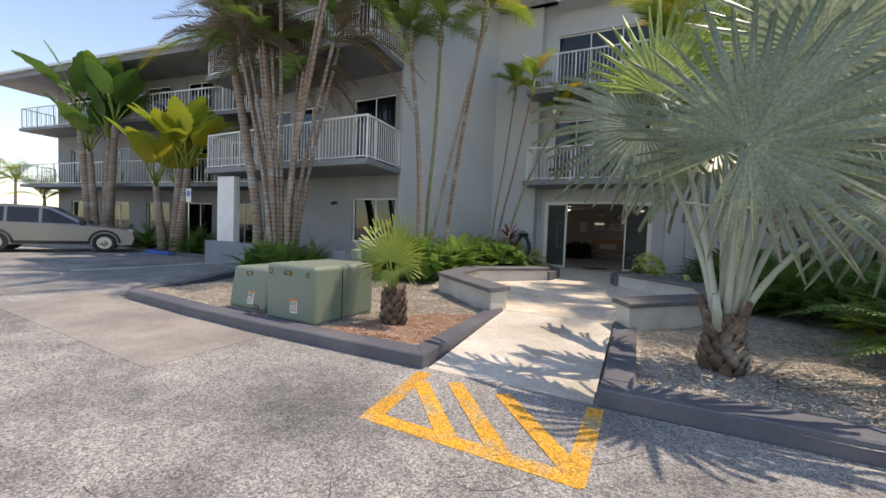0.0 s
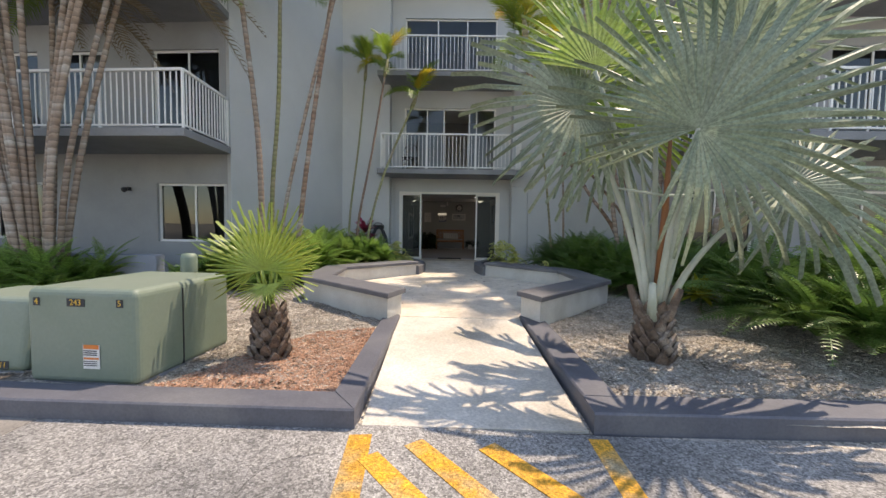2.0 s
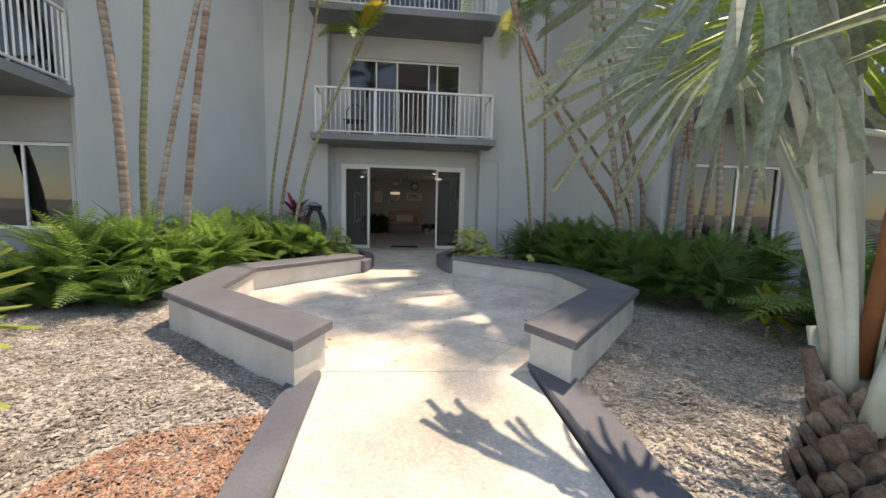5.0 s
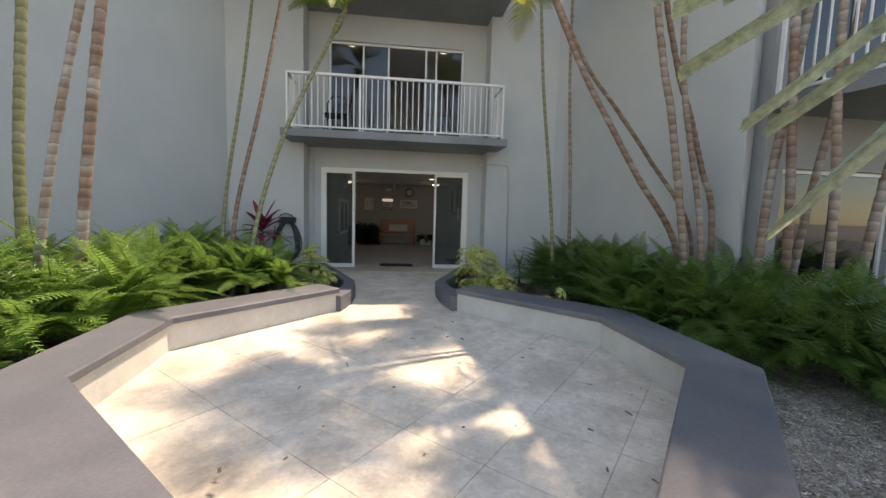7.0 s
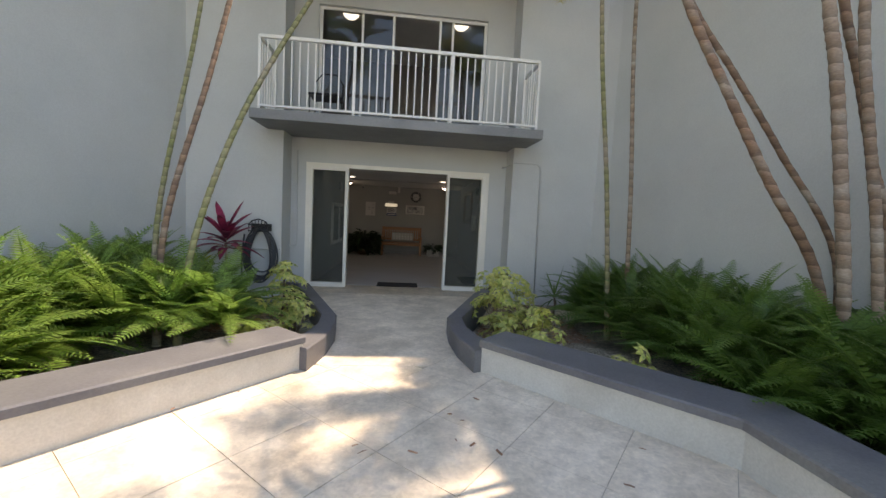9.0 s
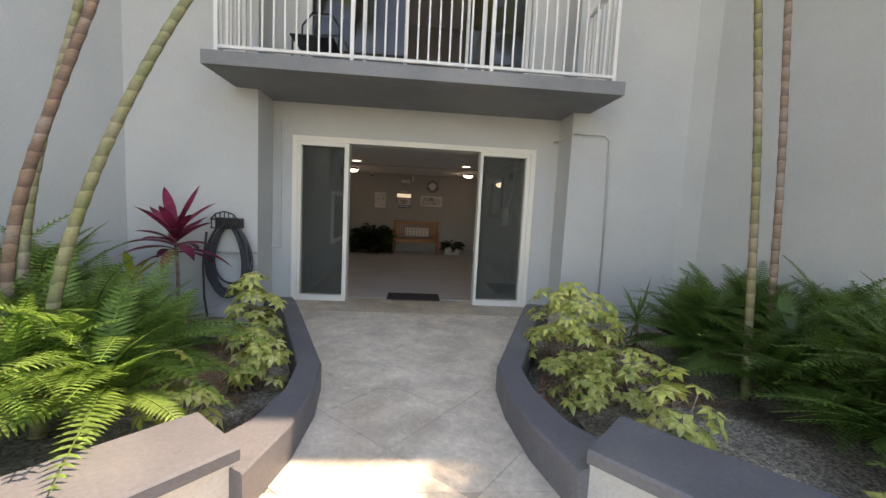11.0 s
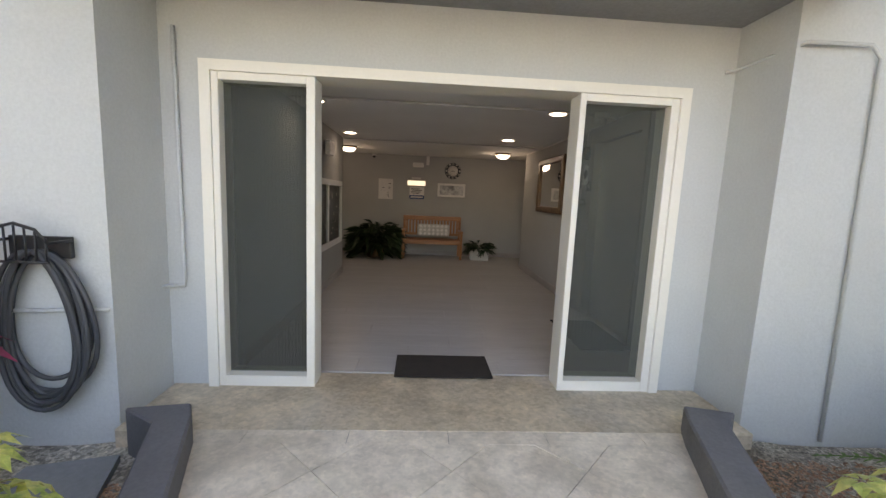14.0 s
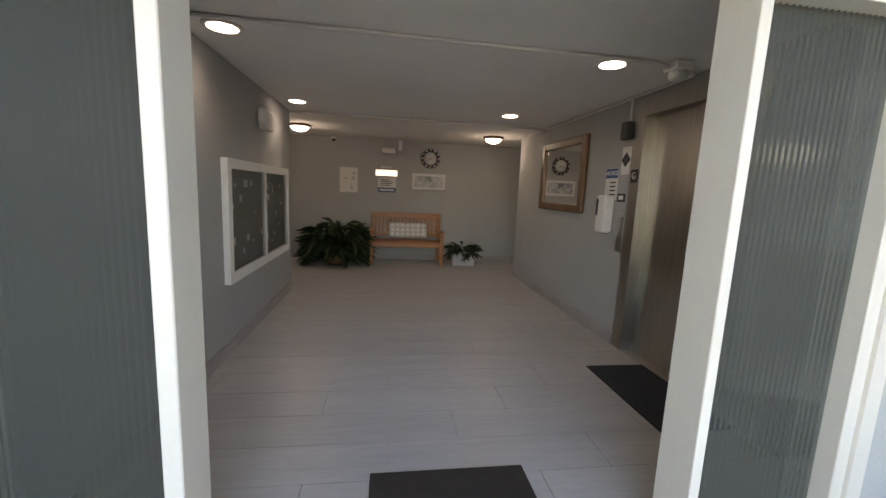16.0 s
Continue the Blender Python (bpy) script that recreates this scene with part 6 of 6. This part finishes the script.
def blade_plant(name, x, y, z, stem, n, L, w, material, label, category, up=0.6):
    """A stem crowned by long pointed leaves, each a part."""
    top = empty(name, label, category, Matrix.Translation((x, y, z)))
    if stem:
        tube("stem", [(0, 0, 0), (0.02, 0, stem * 0.5), (0, 0, stem)], [0.022, 0.018, 0.014], BARK, top, 6)
    for i in range(n):
        a = i * 2.4
        el = up * (1.35 - 1.3 * i / n) + rnd.uniform(-0.15, 0.15)
        ll = L * rnd.uniform(0.75, 1.1)
        v, f = [], []
        for j in range(7):
            s = j / 6
            ww = w * math.sin(math.pi * min(0.97, 0.1 + 0.85 * s)) if j < 6 else 0.002
            cx, cz = ll * s * math.cos(el), ll * (s * math.sin(el) - 0.45 * s * s * (1.1 - el))
            v += [(cx, -ww, cz + ww * 0.35), (cx, 0, cz), (cx, ww, cz + ww * 0.35)]
        for j in range(6):
            b = j * 3
            f += [(b, b + 1, b + 4, b + 3), (b + 1, b + 2, b + 5, b + 4)]
        mesh_ob("leaf", v, f, material, top, m=Matrix.Translation((0, 0, stem * (1 - 0.25 * i / n))) @ Matrix.Rotation(a, 4, "Z"), smooth=True)
    return top


blade_plant("ti_plant", -5.55, 13.95, 0.08, 1.1, 26, 0.56, 0.06, PINK, "magenta-leaved ti plant beside the hose", "plant", 0.75)
blade_plant("ti_plant", -5.85, 13.7, 0.08, 0.6, 10, 0.36, 0.045, FROND_GOLD, "young ti plant with olive and yellow leaves", "plant", 0.7)
blade_plant("croton", 0.85, 7.6, 0.06, 0.3, 40, 0.3, 0.05, PADDLE_GOLD, "low croton with green and yellow leaves on soil", "plant", 0.95)
blade_plant("spider_plant", -5.2, 13.55, 0.08, 0.0, 16, 0.36, 0.012, FAN, "striped narrow-leaved spider plant on soil", "plant", 0.9)
blade_plant("spiky_plant", -0.35, 13.6, 0.08, 0.35, 26, 0.42, 0.014, FERN_SHADED, "dark narrow-leaved dracaena behind ferns", "plant", 0.9)
blade_plant("spiky_plant", 0.05, 13.5, 0.08, 0.45, 14, 0.45, 0.016, FERN_SHADED, "dark narrow-leaved dracaena behind ferns", "plant", 1.0)


def paddle_plant(x, y, stems, hgt, label, material):
    """Great paddle-leaved plant: several stems with long split leaves."""
    top = empty("paddle_plant", label, "tree", Matrix.Translation((x, y, 0)))
    for i in range(stems):
        a = i * 2.1
        r = 0.3 + 0.25 * (i % 2)
        h = hgt * rnd.uniform(0.4, 0.62)
        b = Vector((r * math.cos(a), r * math.sin(a) * 0.6, 0))
        e = b * 2.2 + Vector((0, 0, h))
        tube("trunk", [b, b.lerp(e, 0.5), e], [0.2, 0.16, 0.12], BARK, top, 8)
        for k in range(6):
            t = k * 1.05 + rnd.uniform(-0.3, 0.3)
            L, w = rnd.uniform(1.4, 2.0), rnd.uniform(0.42, 0.58)
            v, f = [], []
            st, lean = rnd.uniform(0.8, 1.5), rnd.uniform(0.25, 0.75)
            for j in range(15):
                s = j / 14
                cx = lean * (st + L * s) + 0.5 * L * s * s * lean
                cz = st + L * s - 0.75 * lean * L * s * s
                ww = w * math.sin(math.pi * min(0.98, 0.08 + 0.9 * s)) ** 0.6
                rag = rnd.uniform(0.72, 1.0)
                v += [(cx, -ww * rag, cz - ww * 0.25), (cx, 0, cz), (cx, ww * rag, cz - ww * 0.25)]
            for j in range(14):
                q = j * 3
                f += [(q, q + 1, q + 4, q + 3), (q + 1, q + 2, q + 5, q + 4)]
            m = Matrix.Translation(e) @ Matrix.Rotation(t, 4, "Z")
            mesh_ob("leaf", v, f, material, top, m=m, smooth=True)
            tube("leaf_stalk", [(0, 0, 0), (lean * st * 0.5, 0, st * 0.55), (lean * st, 0, st)], [0.04, 0.03, 0.02], FAN, top, 5).matrix_basis = m
    return top


paddle_plant(-18.0, 9.3, 4, 5.6, "tall paddle-leaved plant with yellowing leaves by the kerb", PADDLE_GOLD)
paddle_plant(-23.5, 9.2, 6, 9.6, "tall paddle-leaved plant with torn dark leaves", PADDLE)
for x, y, h in ((-34, 8.0, 3.0), (-38, 10.0, 3.4), (-31.5, 9.5, 2.2)):
    feather_palm("yellowing_palm", [(x, y, 0), (x + 0.1, y, h * 0.5), (x + 0.2, y, h)], 0.16, 0.1, 12, 2.2, FROND, BARK, "small yellowing palm by the parking lot", rnd, gold=0.5, rings=12, shaft=False, leaf=0.55, pairs=26)
scatter(14, [(-24, 9.6), (-14.8, 9.3), (-14.8, 10.4), (-24, 10.4)], 0.45, lambda x, y: fern(x, y, 0.02, rnd.uniform(1.0, 1.7), True, "shrubs under the far balcony"))

# ---- pieces: patio tiles, ramp tiles, lobby planks, chips ----
rp = random.Random(11)


def sloped_piece(name, poly, parent, material, z, t, shrink=0.0026):
    cx, cy = sum(p[0] for p in poly) / len(poly), sum(p[1] for p in poly) / len(poly)
    q = []
    for x, y in poly:
        d = math.hypot(x - cx, y - cy) or 1
        k = max(0.2, 1 - shrink / d)
        q.append((cx + (x - cx) * k, cy + (y - cy) * k))
    return prism(name, q, z - t, z + rp.uniform(-0.001, 0.001), material, parent, zf=ground_z)


def lay(name, region, size, angle, origin, label, offset=0.0, aspect=1.0):
    base = tagged(prism(name, region, -0.06, -0.006, GROUT, zf=ground_z), label, "paving", kind="structure")
    ca, sa = math.cos(angle), math.sin(angle)
    n = int(16 / size)
    for i in range(-n, n):
        for j in range(-n, n):
            sh = offset * (j % 2)
            sq = [((i + a + sh) * size * aspect, (j + b) * size) for a, b in ((0, 0), (1, 0), (1, 1), (0, 1))]
            sq = [(origin[0] + x * ca - y * sa, origin[1] + x * sa + y * ca) for x, y in sq]
            c = clip(sq, region)
            if len(c) > 2:
                ar = abs(sum(c[k][0] * c[(k + 1) % len(c)][1] - c[(k + 1) % len(c)][0] * c[k][1] for k in range(len(c)))) / 2
                if ar > 0.004:
                    sloped_piece("tile", c, base, TILE, 0.0, 0.012)
    return base


lay("patio", PATIO, 0.6, radians(-42), (-2.9, 9.0), "cream travertine tile patio in dappled shade")
RAMP_A = [(-3.60, 11.2), (-2.14, 11.2), (-2.16, 12.3), (-3.62, 12.3)]
lay("ramp_lower", RAMP_A, 0.6, radians(-42), (-2.9, 9.0), "cream travertine tile walk")
RAMP_B = [(-3.62, 12.3), (-2.16, 12.3), (-1.42, 14.3), (-4.4, 14.3)]
lay("ramp_upper", RAMP_B, 0.52, radians(45), (-2.9, 12.6), "cream diagonal travertine tile walk before the entrance")
lay("ramp_head", [(-4.4, 14.3), (-1.42, 14.3), (-1.40, 14.44), (-4.44, 14.44)], 0.5, 0.0, (-2.9, 14.3), "cream travertine edge tiles", aspect=1.2)
floor = tagged(new("lobby_floor"), "pale grey wood-look plank tile floor", "floor", kind="structure")
PW, PL_ = 0.30, 1.2
shared = {}
for j in range(23):
    y0 = 15.22 + j * PW
    y1 = min(y0 + PW, LB)
    for i in range(-3, 9):
        xa = -8.4 + i * PL_ + (j % 3) * 0.41
        xb = xa + PL_
        lo, hi = (LL, LR + 0.05) if y1 < 19.3 else (-8.4, 3.9)
        xa, xb = max(xa, lo), min(xb, hi)
        if xb - xa < 0.04 or y1 - y0 < 0.03:
            continue
        key = (round(xb - xa, 3), round(y1 - y0, 3))
        if key not in shared:
            w, d = key
            tmp = box("plank", -w / 2 + 0.0015, -d / 2 + 0.0015, -0.012, w / 2 - 0.0015, d / 2 - 0.0015, 0, PLANK)
            shared[key] = tmp.data
            bpy.data.objects.remove(tmp)
        o = new("plank", shared[key])
        o.parent = floor
        o.matrix_basis = Matrix.Translation(((xa + xb) / 2, (y0 + y1) / 2, LZ))


def chips(name, n, poly, size, material, label, z=0.075):
    """Loose bark or chips: many small bent slivers in one heap."""
    xs, ys = [p[0] for p in poly], [p[1] for p in poly]
    v, f = [], []
    while n > 0:
        x, y = rp.uniform(min(xs), max(xs)), rp.uniform(min(ys), max(ys))
        if not clip([(x, y), (x + 1e-3, y), (x, y + 1e-3)], poly):
            n -= 0.2
            continue
        n -= 1
        zz = z + 0.035 * noise.noise(Vector((x * 1.3, y * 1.3, 0))) + 0.02 * noise.noise(Vector((x * 6, y * 6, 3))) + rp.uniform(0, 0.01)
        a, l, w = rp.uniform(0, 6.28), size * rp.uniform(0.5, 1.6), size * rp.uniform(0.2, 0.5)
        u, s = Vector((math.cos(a), math.sin(a), rp.uniform(-0.3, 0.3))) * l / 2, Vector((-math.sin(a), math.cos(a), rp.uniform(-0.4, 0.4))) * w / 2
        c = Vector((x, y, zz))
        b = len(v)
        v += [c - u - s, c + u - s, c + u + s, c - u + s, c + Vector((0, 0, size * 0.18))]
        f += [(b, b + 1, b + 4), (b + 1, b + 2, b + 4), (b + 2, b + 3, b + 4), (b + 3, b, b + 4)]
    return tagged(mesh_ob(name, v, f, material), label, "mulch", kind="stuff")


chips("bark_mulch", 9000, [(-4.55, 4.15), (-3.15, 4.15), (-3.3, 6.1), (-3.9, 5.9)], 0.035, MULCH, "reddish bark mulch along the edging")
chips("pale_chips", 26000, [(-8.8, 4.3), (-3.3, 4.2), (-3.4, 6.6), (-5.5, 8.4), (-8.8, 7.0)], 0.03, CHIP, "pale dry wood chips on the bed")
chips("leaf_litter", 26000, [(-1.1, 4.4), (3.0, 4.6), (2.0, 8.4), (-0.2, 8.4), (-1.15, 6.7)], 0.03, CHIP, "dry leaf litter and chips on the bed")
chips("dark_mulch", 5000, [(-5.3, 12.4), (-4.1, 12.2), (-4.6, 14.1), (-5.6, 14.2)], 0.03, MULCH, "brown mulch in the bed beside the entrance")
chips("dark_mulch", 6000, [(-1.9, 12.3), (-0.3, 12.2), (-0.2, 14.3), (-1.15, 14.3)], 0.03, MULCH, "brown mulch in the bed beside the entrance")


def crack(x, y, a, n):
    """A thin ragged dark crack, a shallow strip proud of the asphalt by a hair."""
    v, f = [], []
    for i in range(n):
        w = rp.uniform(0.0008, 0.003)
        v += [(x - math.sin(a) * w, y + math.cos(a) * w, 0.0015), (x + math.sin(a) * w, y - math.cos(a) * w, 0.0015)]
        if i:
            b = 2 * i
            f.append((b - 2, b - 1, b + 1, b))
        a += rp.uniform(-0.5, 0.5)
        x, y = x + 0.07 * math.cos(a), y + 0.07 * math.sin(a)
    tagged(mesh_ob("asphalt_crack", v, f, CRACK), "thin dark crack in the asphalt", "crack", kind="structure")


CRACK = mat("crack_dirt", (0.07, 0.065, 0.06), None, 8, 0.95, 0.2)
for x, y, a, n in ((-3.4, 1.6, 0.2, 30), (-2.6, 2.4, -0.3, 24), (-4.6, 2.6, 1.2, 22), (-5.6, 1.4, 0.4, 34), (-1.9, 2.6, -0.2, 22), (-3.9, 3.1, -0.4, 20), (-7.5, 2.0, 0.1, 40), (-2.2, 1.9, 0.9, 14), (-3.2, 2.5, 1.9, 12)):
    crack(x, y, a, n)
litter = chips("fallen_leaves", 46, PATIO, 0.04, MULCH, "scattered dry leaf bits on the patio tiles", 0.16)

# ---- the parking lot, the front beds and the left wings stand turned a little against the entrance ----
SITE = Matrix.Translation((-0.5, 14.4, 0)) @ Matrix.Rotation(-0.063, 4, "Z") @ Matrix.Translation((0.5, -14.4, 0))
FAR_TURN = Matrix.Translation((-17.4, 12.1, 0)) @ Matrix.Rotation(0.16, 4, "Z") @ Matrix.Translation((17.4, -12.1, 0))
FAR_WING = ("wall_far_wing", "far_window", "far_back", "far_end", "far_balcony", "far_soffit", "roof_far")
bpy.context.view_layer.update()
for ob in [o for o in scene.collection.objects if o.parent is None and o.type in ("MESH", "EMPTY") and o.name != "ground"]:
    pts = [c.matrix_world @ Vector(k) for c in (ob, *ob.children_recursive) if c.type == "MESH" for k in (c.bound_box[0], c.bound_box[6])]
    mid = sum(pts, Vector()) / len(pts) if pts else ob.matrix_world.translation
    kind_name = ob.name.split(".")[0]
    lot = kind_name in ("road", "bed_left", "bed_right", "kerb_far", "roof", "kerb_left", "kerb_right", "leaf_litter")
    if lot or mid.y < 6.85 or mid.x < -7.75 or (kind_name == "fern" and mid.y < 8.3 and mid.x > 0.9):
        if kind_name not in ("wall_bay_left", "lobby_slab", "corridor_end_left", "fallen_leaves"):
            ob.matrix_basis = (FAR_TURN if kind_name in FAR_WING else Matrix()) @ SITE @ ob.matrix_basis
